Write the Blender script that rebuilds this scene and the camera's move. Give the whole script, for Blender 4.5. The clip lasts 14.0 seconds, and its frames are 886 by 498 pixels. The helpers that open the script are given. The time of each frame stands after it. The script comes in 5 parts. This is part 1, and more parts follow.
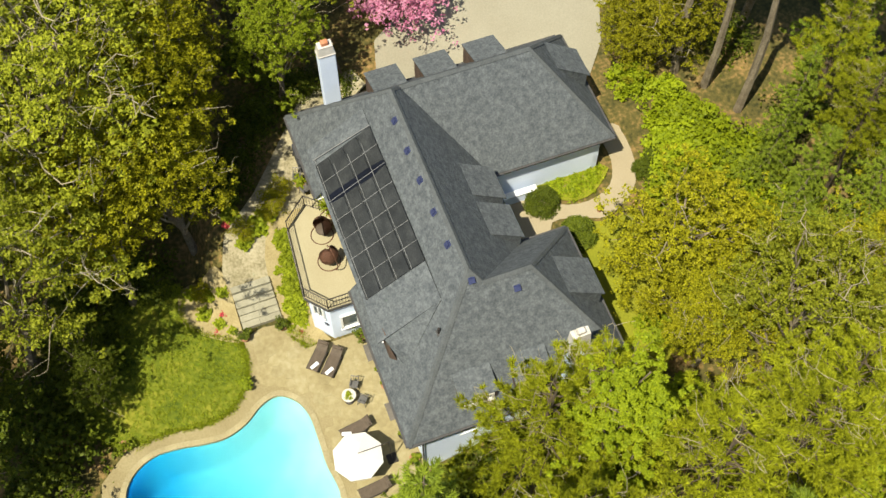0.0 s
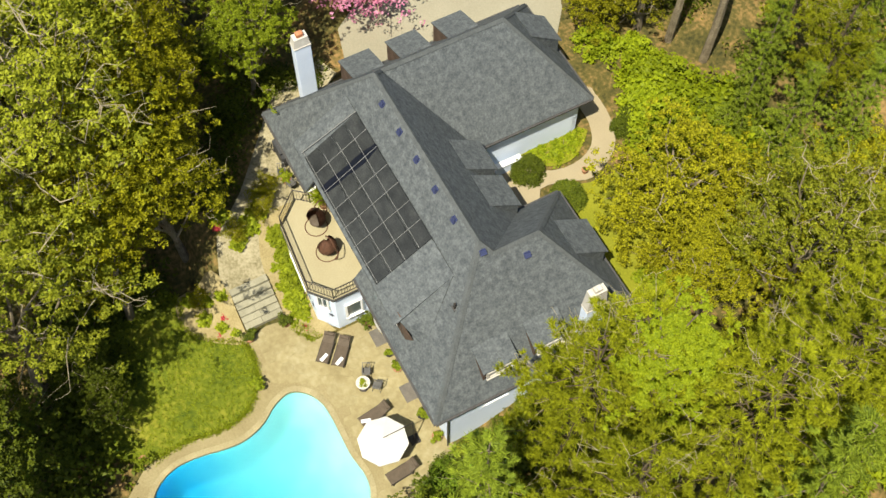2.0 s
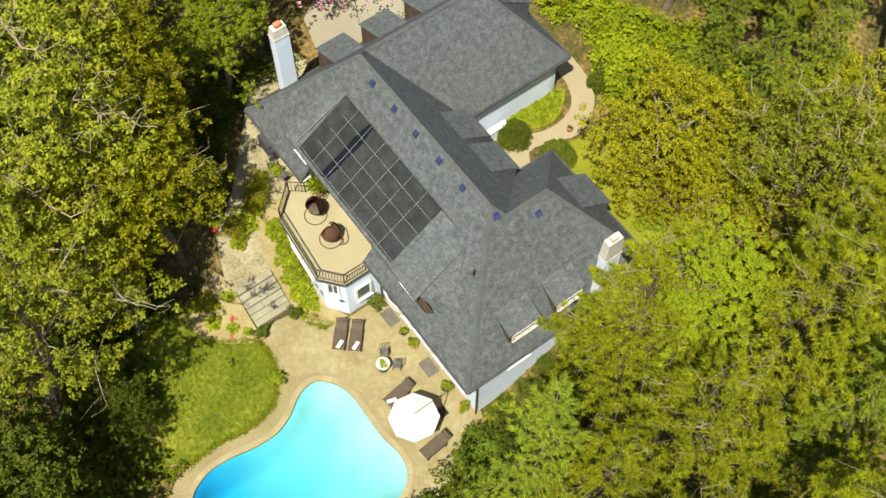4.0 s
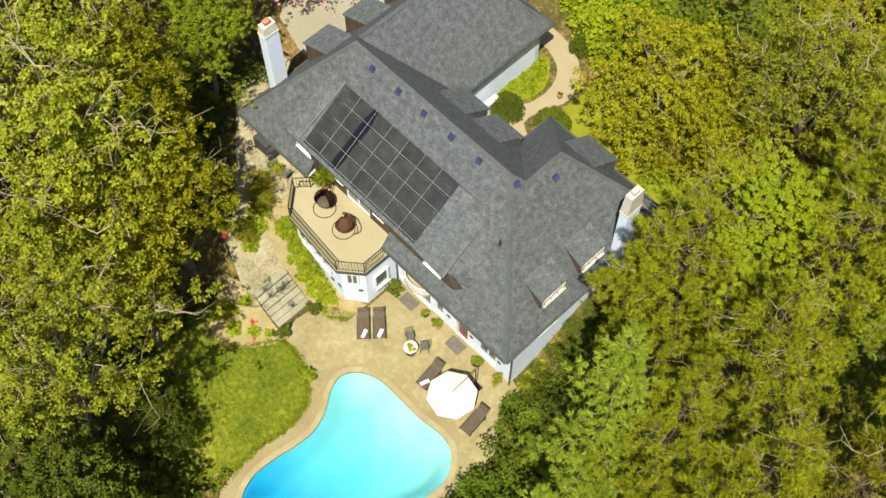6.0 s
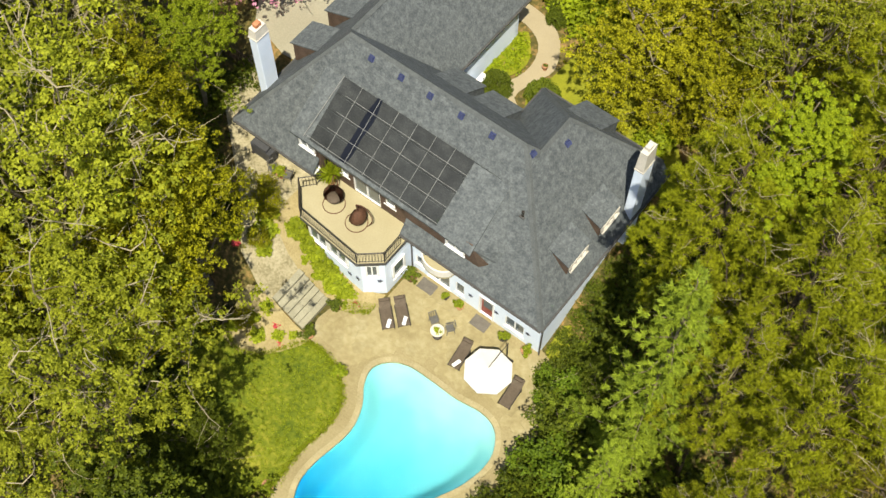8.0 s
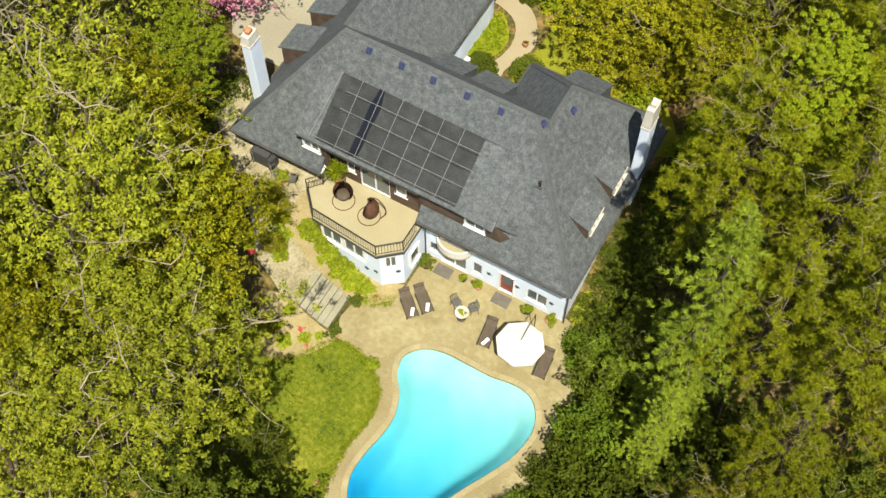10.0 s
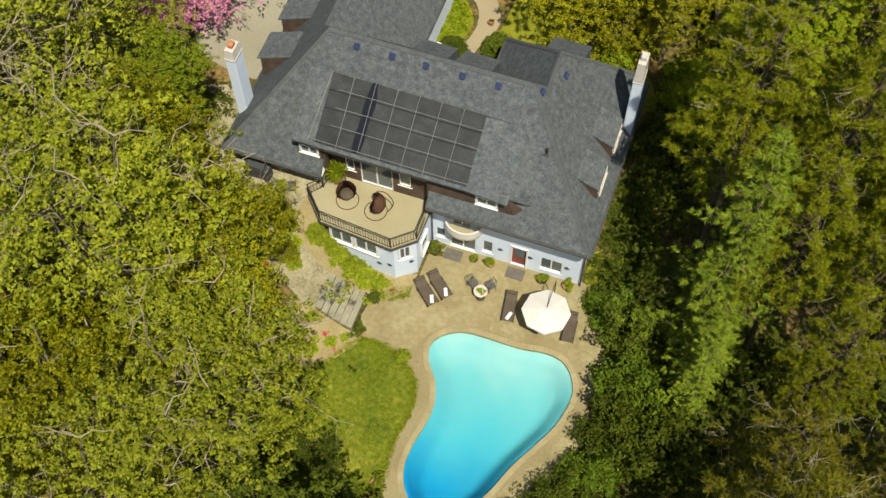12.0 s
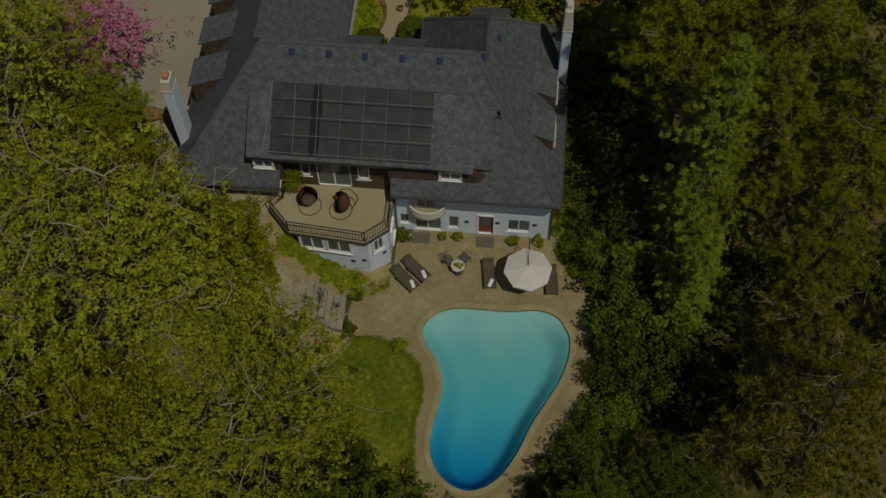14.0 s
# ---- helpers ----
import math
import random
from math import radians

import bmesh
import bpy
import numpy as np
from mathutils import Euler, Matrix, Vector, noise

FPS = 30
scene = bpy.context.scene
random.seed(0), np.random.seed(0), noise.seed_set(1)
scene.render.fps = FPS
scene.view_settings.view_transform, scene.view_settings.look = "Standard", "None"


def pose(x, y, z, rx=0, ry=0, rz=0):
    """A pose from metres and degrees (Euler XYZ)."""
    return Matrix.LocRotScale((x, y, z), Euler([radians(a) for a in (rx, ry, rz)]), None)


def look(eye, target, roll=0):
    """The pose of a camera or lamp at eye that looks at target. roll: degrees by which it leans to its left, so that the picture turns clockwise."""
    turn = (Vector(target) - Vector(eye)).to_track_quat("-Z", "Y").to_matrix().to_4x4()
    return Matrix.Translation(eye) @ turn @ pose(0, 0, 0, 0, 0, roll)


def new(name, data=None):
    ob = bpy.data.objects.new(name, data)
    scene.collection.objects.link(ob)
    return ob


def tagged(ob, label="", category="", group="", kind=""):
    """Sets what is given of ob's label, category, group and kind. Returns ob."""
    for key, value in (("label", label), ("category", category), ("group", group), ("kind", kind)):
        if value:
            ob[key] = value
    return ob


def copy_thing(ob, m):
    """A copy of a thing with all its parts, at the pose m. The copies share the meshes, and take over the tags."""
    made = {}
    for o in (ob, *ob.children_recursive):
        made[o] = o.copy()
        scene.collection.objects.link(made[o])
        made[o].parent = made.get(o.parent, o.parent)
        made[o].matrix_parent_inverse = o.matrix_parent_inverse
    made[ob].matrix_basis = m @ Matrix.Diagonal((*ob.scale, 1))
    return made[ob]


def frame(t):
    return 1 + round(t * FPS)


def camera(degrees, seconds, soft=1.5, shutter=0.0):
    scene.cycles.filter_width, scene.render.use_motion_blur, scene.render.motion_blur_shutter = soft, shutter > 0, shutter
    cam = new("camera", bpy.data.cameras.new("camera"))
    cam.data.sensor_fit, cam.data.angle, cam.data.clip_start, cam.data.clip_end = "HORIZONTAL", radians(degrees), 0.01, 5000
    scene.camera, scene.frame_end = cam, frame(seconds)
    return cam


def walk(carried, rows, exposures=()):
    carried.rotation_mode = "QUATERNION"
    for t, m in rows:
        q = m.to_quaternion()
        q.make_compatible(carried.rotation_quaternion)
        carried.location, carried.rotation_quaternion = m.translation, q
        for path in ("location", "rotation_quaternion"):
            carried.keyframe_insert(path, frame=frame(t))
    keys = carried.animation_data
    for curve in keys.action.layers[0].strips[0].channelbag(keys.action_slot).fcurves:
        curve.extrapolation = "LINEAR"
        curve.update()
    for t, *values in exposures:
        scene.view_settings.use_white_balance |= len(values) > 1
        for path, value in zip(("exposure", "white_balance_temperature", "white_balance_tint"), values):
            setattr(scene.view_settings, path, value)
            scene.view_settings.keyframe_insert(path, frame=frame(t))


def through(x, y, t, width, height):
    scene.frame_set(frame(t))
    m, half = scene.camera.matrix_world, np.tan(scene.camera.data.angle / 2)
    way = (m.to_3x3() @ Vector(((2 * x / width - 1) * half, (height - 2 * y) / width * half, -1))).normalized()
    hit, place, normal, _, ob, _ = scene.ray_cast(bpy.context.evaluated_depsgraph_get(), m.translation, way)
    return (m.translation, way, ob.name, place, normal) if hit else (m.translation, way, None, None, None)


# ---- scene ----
# ---- camera ----
cam = camera(41.59, 14.0)
PATH = [
    (0, (19.437, -5.798, 59.135), (-8.185, 4.127, 6.804), -0.67),
    (0.5, (19.195, -6.797, 59.126), (-8.047, 4.007, 6.770), -0.44),
    (1, (18.943, -7.814, 59.117), (-7.777, 3.837, 6.673), -0.29),
    (1.5, (18.665, -8.842, 59.107), (-7.463, 3.712, 6.574), -0.13),
    (2, (18.360, -9.889, 59.099), (-7.148, 3.572, 6.486), -0.13),
    (2.5, (18.034, -10.938, 59.083), (-6.852, 3.374, 6.397), -0.13),
    (3, (17.695, -11.987, 59.064), (-6.569, 3.119, 6.310), -0.13),
    (5.5, (15.526, -17.602, 58.628), (-5.854, 1.301, 5.849), -0.49),
    (6, (14.793, -18.699, 58.592), (-5.868, 0.943, 5.797), -0.34),
    (6.5, (14.039, -19.798, 58.558), (-5.873, 0.575, 5.752), -0.32),
    (7, (13.273, -20.889, 58.521), (-5.884, 0.192, 5.714), -0.29),
    (7.5, (12.504, -21.966, 58.483), (-5.907, -0.175, 5.698), -0.16),
    (8, (11.730, -23.040, 58.441), (-5.921, -0.560, 5.686), -0.15),
    (10.5, (7.179, -28.208, 58.314), (-6.338, -2.460, 5.832), -0.24),
    (11, (5.917, -29.126, 58.278), (-6.534, -2.811, 5.814), -0.21),
    (11.5, (4.641, -30.032, 58.244), (-6.666, -3.163, 5.801), -0.22),
    (12, (3.352, -30.906, 58.211), (-6.616, -3.430, 5.811), -0.53),
    (12.5, (2.064, -31.736, 58.183), (-6.334, -3.652, 5.831), -0.85),
    (13, (0.757, -32.517, 58.140), (-6.017, -3.911, 5.836), -1.19),
    (13.5, (-0.557, -33.249, 58.080), (-5.670, -4.185, 5.839), -1.42),
    (14, (-1.880, -33.950, 58.004), (-5.321, -4.489, 5.848), -1.74),
]
EXPOSURE = [(0, 0.61), (11.2, 0.61), (11.6, 0.37), (12.0, 0.15), (12.5, -0.33), (13.0, -0.78), (13.5, -1.23), (14.0, -1.73)]
walk(cam, [(t, look(eye, target, roll)) for t, eye, target, roll in PATH], EXPOSURE)


# ---- light ----
SUN_TO = Vector((0.30, -0.42, 1.0)).normalized()
world = bpy.data.worlds.new("sky")
scene.world = world
world.use_nodes = True
wn = world.node_tree
sky = wn.nodes.new("ShaderNodeTexSky")
sky.sky_type = "NISHITA"
sky.sun_disc = False
sky.sun_elevation = math.asin(SUN_TO.z)
sky.sun_rotation = math.atan2(SUN_TO.x, SUN_TO.y)
background = wn.nodes["Background"]
background.inputs["Strength"].default_value = 0.088
wn.links.new(sky.outputs[0], background.inputs["Color"])
sun = new("sun", bpy.data.lights.new("sun", "SUN"))
sun.data.energy = 5.0
sun.data.angle = radians(0.53)
sun.data.color = (1.0, 0.955, 0.80)
sun.matrix_world = look((30, -60, 90), Vector((30, -60, 90)) - SUN_TO)


# ---- materials ----
def material(name, colors, scale=4.0, fine=30.0, rough=0.8, bump=0.3, bump_scale=None, metal=0.0, vary=0.0, spec=0.3):
    """Two-scale noise between the colours, with relief; vary shifts brightness from object to object."""
    m = bpy.data.materials.new(name)
    m.use_nodes = True
    nt = m.node_tree
    n, l = nt.nodes, nt.links
    b = n["Principled BSDF"]
    tc = n.new("ShaderNodeTexCoord")
    big = n.new("ShaderNodeTexNoise")
    big.inputs["Scale"].default_value = scale
    big.inputs["Detail"].default_value = 3
    small = n.new("ShaderNodeTexNoise")
    small.inputs["Scale"].default_value = fine
    small.inputs["Detail"].default_value = 4
    for q in (big, small):
        l.new(tc.outputs["Object"], q.inputs["Vector"])
    mix = n.new("ShaderNodeMath")
    mix.operation = "MULTIPLY_ADD"
    mix.inputs[1].default_value = 0.5
    half = n.new("ShaderNodeMath")
    half.operation = "MULTIPLY"
    half.inputs[1].default_value = 0.5
    l.new(small.outputs["Fac"], half.inputs[0])
    l.new(big.outputs["Fac"], mix.inputs[0])
    l.new(half.outputs[0], mix.inputs[2])
    ramp = n.new("ShaderNodeValToRGB")
    e = ramp.color_ramp.elements
    while len(e) < len(colors):
        e.new(0.5)
    for i, c in enumerate(colors):
        e[i].position = 0.33 + 0.34 * i / max(1, len(colors) - 1)
        e[i].color = (*c, 1)
    l.new(mix.outputs[0], ramp.inputs["Fac"])
    out = ramp.outputs["Color"]
    if vary:
        info = n.new("ShaderNodeObjectInfo")
        hsv = n.new("ShaderNodeHueSaturation")
        mr = n.new("ShaderNodeMapRange")
        mr.inputs["To Min"].default_value = 1 - vary
        mr.inputs["To Max"].default_value = 1 + vary
        l.new(info.outputs["Random"], mr.inputs["Value"])
        l.new(mr.outputs[0], hsv.inputs["Value"])
        l.new(out, hsv.inputs["Color"])
        out = hsv.outputs["Color"]
    l.new(out, b.inputs["Base Color"])
    b.inputs["Roughness"].default_value = rough
    b.inputs["Metallic"].default_value = metal
    b.inputs["Specular IOR Level"].default_value = spec
    if bump:
        bp = n.new("ShaderNodeBump")
        bp.inputs["Strength"].default_value = bump
        bp.inputs["Distance"].default_value = 0.03
        src = small
        if bump_scale:
            src = n.new("ShaderNodeTexNoise")
            src.inputs["Scale"].default_value = bump_scale
            l.new(tc.outputs["Object"], src.inputs["Vector"])
        l.new(src.outputs["Fac"], bp.inputs["Height"])
        l.new(bp.outputs[0], b.inputs["Normal"])
    return m


def leaf_material(name, dark, light, through=0.35, single=0.55, patch=0.6):
    """Foliage: each leaf its own tone (single), patches of tone over the crown (patch: their scale), and light passing through the blade."""
    m = bpy.data.materials.new(name)
    m.use_nodes = True
    nt = m.node_tree
    n, l = nt.nodes, nt.links
    b = n["Principled BSDF"]
    geo = n.new("ShaderNodeNewGeometry")
    info = n.new("ShaderNodeObjectInfo")
    tc = n.new("ShaderNodeTexCoord")
    big = n.new("ShaderNodeTexNoise")
    big.inputs["Scale"].default_value = patch
    l.new(tc.outputs["Object"], big.inputs["Vector"])
    add = n.new("ShaderNodeMath")
    add.operation = "MULTIPLY_ADD"
    add.inputs[1].default_value = single
    l.new(geo.outputs["Random Per Island"], add.inputs[0])
    half = n.new("ShaderNodeMath")
    half.operation = "MULTIPLY"
    half.inputs[1].default_value = 1.05 - single
    l.new(big.outputs["Fac"], half.inputs[0])
    l.new(half.outputs[0], add.inputs[2])
    ramp = n.new("ShaderNodeValToRGB")
    e = ramp.color_ramp.elements
    e[0].position, e[0].color = 0.15, (*dark, 1)
    e[1].position, e[1].color = 0.85, (*light, 1)
    l.new(add.outputs[0], ramp.inputs["Fac"])
    hsv = n.new("ShaderNodeHueSaturation")
    mr = n.new("ShaderNodeMapRange")
    mr.inputs["To Min"].default_value = 0.8
    mr.inputs["To Max"].default_value = 1.2
    l.new(info.outputs["Random"], mr.inputs["Value"])
    l.new(mr.outputs[0], hsv.inputs["Value"])
    l.new(ramp.outputs["Color"], hsv.inputs["Color"])
    l.new(hsv.outputs["Color"], b.inputs["Base Color"])
    b.inputs["Roughness"].default_value = 0.55
    b.inputs["Specular IOR Level"].default_value = 0.12
    tr = n.new("ShaderNodeBsdfTranslucent")
    l.new(hsv.outputs["Color"], tr.inputs["Color"])
    ms = n.new("ShaderNodeMixShader")
    ms.inputs["Fac"].default_value = through
    l.new(b.outputs[0], ms.inputs[1])
    l.new(tr.outputs[0], ms.inputs[2])
    l.new(ms.outputs[0], n["Material Output"].inputs["Surface"])
    return m


def water_material():
    m = bpy.data.materials.new("pool_water")
    m.use_nodes = True
    n, l = m.node_tree.nodes, m.node_tree.links
    b = n["Principled BSDF"]
    b.inputs["Base Color"].default_value = (0.62, 0.95, 1.0, 1)
    b.inputs["Roughness"].default_value = 0.04
    b.inputs["IOR"].default_value = 1.2
    b.inputs["Transmission Weight"].default_value = 1.0
    tc = n.new("ShaderNodeTexCoord")
    no = n.new("ShaderNodeTexNoise")
    no.inputs["Scale"].default_value = 1.6
    no.inputs["Detail"].default_value = 3
    l.new(tc.outputs["Object"], no.inputs["Vector"])
    bp = n.new("ShaderNodeBump")
    bp.inputs["Strength"].default_value = 0.12
    bp.inputs["Distance"].default_value = 0.05
    l.new(no.outputs["Fac"], bp.inputs["Height"])
    l.new(bp.outputs[0], b.inputs["Normal"])
    return m


def glass_material():
    m = bpy.data.materials.new("window_glass")
    m.use_nodes = True
    b = m.node_tree.nodes["Principled BSDF"]
    b.inputs["Base Color"].default_value = (0.10, 0.12, 0.13, 1)
    b.inputs["Roughness"].default_value = 0.05
    b.inputs["Specular IOR Level"].default_value = 0.7
    return m


def shingle_material():
    """Asphalt shingles: courses of small tabs with a mottled grey blend."""
    m = material("roof_shingles", [(0.055, 0.061, 0.065), (0.095, 0.104, 0.106), (0.145, 0.155, 0.155)], 3.0, 9.0, 0.9, 0.8, 10.0)
    return m


M_ROOF = shingle_material()
M_RIDGE = material("ridge_shingles", [(0.066, 0.072, 0.072), (0.112, 0.119, 0.117)], 2.0, 12.0, 0.9, 0.4)
M_WALL = material("white_stucco", [(0.65, 0.73, 0.85), (0.74, 0.81, 0.92)], 0.9, 22.0, 0.85, 0.25)
M_TRIM = material("white_paint", [(0.74, 0.73, 0.70), (0.84, 0.83, 0.80)], 3.0, 40.0, 0.5, 0.05)
M_BROWN = material("brown_shingle_siding", [(0.06, 0.04, 0.028), (0.13, 0.085, 0.06)], 2.0, 18.0, 0.85, 0.4)
M_GUTTER = material("dark_gutter", [(0.05, 0.048, 0.045), (0.09, 0.085, 0.08)], 3.0, 25.0, 0.5, 0.05)
M_STONE = material("tan_flagstone", [(0.225, 0.178, 0.082), (0.29, 0.24, 0.118), (0.36, 0.31, 0.172)], 0.5, 3.0, 0.85, 0.3, vary=0.06)
M_MORTAR = material("patio_mortar", [(0.225, 0.178, 0.083), (0.315, 0.262, 0.135)], 0.5, 9.0, 0.95, 0.3)
M_COPING = material("coping_stone", [(0.265, 0.215, 0.105), (0.375, 0.32, 0.178)], 0.9, 9.0, 0.85, 0.3, vary=0.06)
M_SLAB = material("grey_stone_slab", [(0.225, 0.205, 0.135), (0.32, 0.295, 0.205)], 1.5, 14.0, 0.85, 0.3, vary=0.08)
M_DECK = material("tan_deck_coating", [(0.315, 0.268, 0.15), (0.39, 0.338, 0.205)], 0.6, 12.0, 0.8, 0.1)
M_DRIVE = material("pale_driveway", [(0.25, 0.225, 0.155), (0.33, 0.30, 0.215)], 0.25, 10.0, 0.9, 0.2)
M_PATH = material("front_path_concrete", [(0.29, 0.235, 0.14), (0.37, 0.305, 0.19)], 0.5, 12.0, 0.9, 0.2)
M_LAWN = material("lawn", [(0.045, 0.072, 0.003), (0.125, 0.15, 0.007), (0.26, 0.245, 0.025)], 0.4, 3.5, 0.95, 0.6, 25.0)
M_FRONT_LAWN = material("front_lawn", [(0.155, 0.165, 0.008), (0.25, 0.245, 0.015)], 0.35, 8.0, 0.95, 0.6, 25.0)
M_FOREST = material("forest_floor", [(0.030, 0.032, 0.008), (0.10, 0.082, 0.020), (0.30, 0.18, 0.065)], 0.45, 4.0, 0.95, 0.8, 6.0)
M_MULCH = material("mulch_bed", [(0.25, 0.19, 0.08), (0.38, 0.31, 0.15)], 0.8, 10.0, 0.95, 0.7, 16.0)
M_GRAVEL = material("dusty_path", [(0.17, 0.145, 0.07), (0.31, 0.265, 0.155), (0.43, 0.375, 0.24)], 1.1, 7.0, 0.95, 0.5, 12.0)


def water_tinted_plaster():
    """Plaster coloured as seen through water: light absorption is painted in, so the blue deepens towards the deep end
    of the basin.
    """
    m = bpy.data.materials.new("water_tinted_plaster")
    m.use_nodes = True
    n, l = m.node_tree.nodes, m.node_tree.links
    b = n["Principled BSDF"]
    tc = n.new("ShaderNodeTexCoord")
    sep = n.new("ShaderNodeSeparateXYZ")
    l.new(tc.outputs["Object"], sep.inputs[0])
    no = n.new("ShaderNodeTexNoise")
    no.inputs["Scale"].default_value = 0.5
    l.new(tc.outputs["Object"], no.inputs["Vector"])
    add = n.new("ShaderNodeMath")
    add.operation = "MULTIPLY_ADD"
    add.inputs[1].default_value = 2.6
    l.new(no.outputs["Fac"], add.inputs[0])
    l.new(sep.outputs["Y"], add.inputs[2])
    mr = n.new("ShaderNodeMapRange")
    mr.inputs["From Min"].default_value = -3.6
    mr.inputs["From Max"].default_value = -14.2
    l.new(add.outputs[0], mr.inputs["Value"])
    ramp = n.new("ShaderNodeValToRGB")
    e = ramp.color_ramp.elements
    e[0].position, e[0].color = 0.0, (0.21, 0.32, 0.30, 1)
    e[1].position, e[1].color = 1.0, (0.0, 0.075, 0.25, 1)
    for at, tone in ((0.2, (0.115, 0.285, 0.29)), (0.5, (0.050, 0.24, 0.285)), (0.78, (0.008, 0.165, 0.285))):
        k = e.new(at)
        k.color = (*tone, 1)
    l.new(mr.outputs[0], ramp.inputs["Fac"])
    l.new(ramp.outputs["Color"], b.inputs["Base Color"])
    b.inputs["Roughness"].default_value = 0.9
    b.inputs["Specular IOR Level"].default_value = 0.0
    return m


M_PLASTER = water_tinted_plaster()
M_WATER = water_material()
M_GLASS = glass_material()
M_SOLAR = material("black_solar_mat", [(0.013, 0.0145, 0.015), (0.026, 0.028, 0.028), (0.046, 0.048, 0.046)], 1.6, 14.0, 0.55, 0.2, vary=0.15)
M_SOLAR_STRIP = material("dark_solar_strip", [(0.005, 0.006, 0.010), (0.010, 0.012, 0.02)], 1.3, 20.0, 0.3, 0.15)
M_PIPE = material("grey_pipe", [(0.13, 0.13, 0.125), (0.24, 0.24, 0.225)], 4.0, 30.0, 0.5, 0.0)
M_VENT = material("blue_vent_metal", [(0.055, 0.07, 0.17), (0.11, 0.125, 0.25)], 4.0, 30.0, 0.35, 0.0, metal=0.5)
M_IRON = material("black_iron", [(0.03, 0.026, 0.022), (0.06, 0.05, 0.042)], 4.0, 40.0, 0.5, 0.05, metal=0.3)
M_WICKER = material("brown_wicker", [(0.07, 0.032, 0.018), (0.17, 0.08, 0.045)], 6.0, 45.0, 0.7, 0.5)
M_LOUNGE = material("brown_sling", [(0.07, 0.052, 0.035), (0.12, 0.09, 0.062)], 5.0, 45.0, 0.75, 0.2)
M_TOWEL = material("white_towel", [(0.72, 0.72, 0.70), (0.84, 0.84, 0.82)], 5.0, 45.0, 0.9, 0.2)
M_CANVAS = material("cream_canvas", [(0.60, 0.57, 0.51), (0.68, 0.65, 0.59)], 2.0, 40.0, 0.85, 0.1)
M_BRICK = material("orange_clay", [(0.38, 0.14, 0.06), (0.52, 0.24, 0.12)], 5.0, 30.0, 0.85, 0.2)
M_CAP = material("cap_concrete", [(0.46, 0.42, 0.36), (0.62, 0.58, 0.50)], 3.0, 25.0, 0.9, 0.2)
M_REDDOOR = material("red_brown_door", [(0.18, 0.035, 0.02), (0.27, 0.06, 0.035)], 3.0, 30.0, 0.5, 0.1)
M_WINDOWFILL = material("green_curtain", [(0.25, 0.27, 0.16), (0.42, 0.42, 0.28)], 2.0, 20.0, 0.8, 0.1)
M_POT = material("terracotta_pot", [(0.30, 0.14, 0.07), (0.42, 0.22, 0.12)], 5.0, 30.0, 0.85, 0.1)
M_BARK = material("grey_bark", [(0.09, 0.072, 0.042), (0.20, 0.16, 0.10), (0.30, 0.25, 0.165)], 1.5, 16.0, 0.95, 0.9, 9.0)
M_PINEBARK = material("brown_pine_bark", [(0.05, 0.038, 0.022), (0.13, 0.095, 0.055)], 1.5, 16.0, 0.95, 0.9, 9.0)
M_TWIG = material("pale_dead_twig", [(0.24, 0.195, 0.115), (0.43, 0.365, 0.23)], 3.0, 20.0, 0.95, 0.3)
M_CHAIR = material("grey_chair_metal", [(0.09, 0.085, 0.075), (0.17, 0.16, 0.145)], 4.0, 40.0, 0.5, 0.05, metal=0.3)
M_MAT = material("grey_doormat", [(0.10, 0.09, 0.075), (0.16, 0.14, 0.115)], 3.0, 30.0, 0.95, 0.3)
M_SCONCE = material("navy_ornament", [(0.03, 0.035, 0.06), (0.06, 0.065, 0.1)], 3.0, 30.0, 0.5, 0.1)
M_GRILL = material("grill_cover", [(0.035, 0.035, 0.038), (0.06, 0.06, 0.062)], 3.0, 20.0, 0.6, 0.2)
L_OAK = leaf_material("olive_spring_leaves", (0.075, 0.08, 0.003), (0.38, 0.36, 0.010), 0.38, 0.72, 0.8)
L_GOLD = leaf_material("golden_olive_leaves", (0.09, 0.092, 0.004), (0.40, 0.375, 0.012), 0.4, 0.72, 0.8)
L_MAPLE = leaf_material("green_spring_leaves", (0.095, 0.13, 0.006), (0.31, 0.36, 0.018), 0.4)
L_GARDEN = leaf_material("garden_leaves", (0.055, 0.095, 0.006), (0.20, 0.28, 0.018), 0.35)
L_PALE = leaf_material("pale_budding_leaves", (0.115, 0.135, 0.006), (0.39, 0.405, 0.028), 0.4, 0.65, 0.7)
L_PINE = leaf_material("pine_needles", (0.085, 0.10, 0.005), (0.40, 0.42, 0.016), 0.22, 0.35, 1.6)
L_FIR = leaf_material("fir_needles", (0.065, 0.105, 0.012), (0.36, 0.435, 0.032), 0.18, 0.35, 1.3)
L_LIME = leaf_material("lime_leaves", (0.13, 0.18, 0.006), (0.335, 0.385, 0.012), 0.35)
L_SHRUB = leaf_material("clipped_shrub_leaves", (0.04, 0.06, 0.006), (0.15, 0.18, 0.012), 0.3)
# dark green leaves, with deep shade under the trees put into the tone
L_DARK = leaf_material("dark_shade_toned_leaves", (0.028, 0.044, 0.004), (0.135, 0.16, 0.010), 0.3)
L_DULL = leaf_material("dull_brown_green_needles", (0.055, 0.058, 0.006), (0.30, 0.275, 0.018), 0.2)
L_PINK = leaf_material("pink_blossom", (0.40, 0.10, 0.20), (0.75, 0.36, 0.48))
L_RED = leaf_material("red_flowers", (0.30, 0.03, 0.04), (0.6, 0.10, 0.10))
L_FERN = leaf_material("bright_fern", (0.13, 0.17, 0.008), (0.35, 0.39, 0.02))


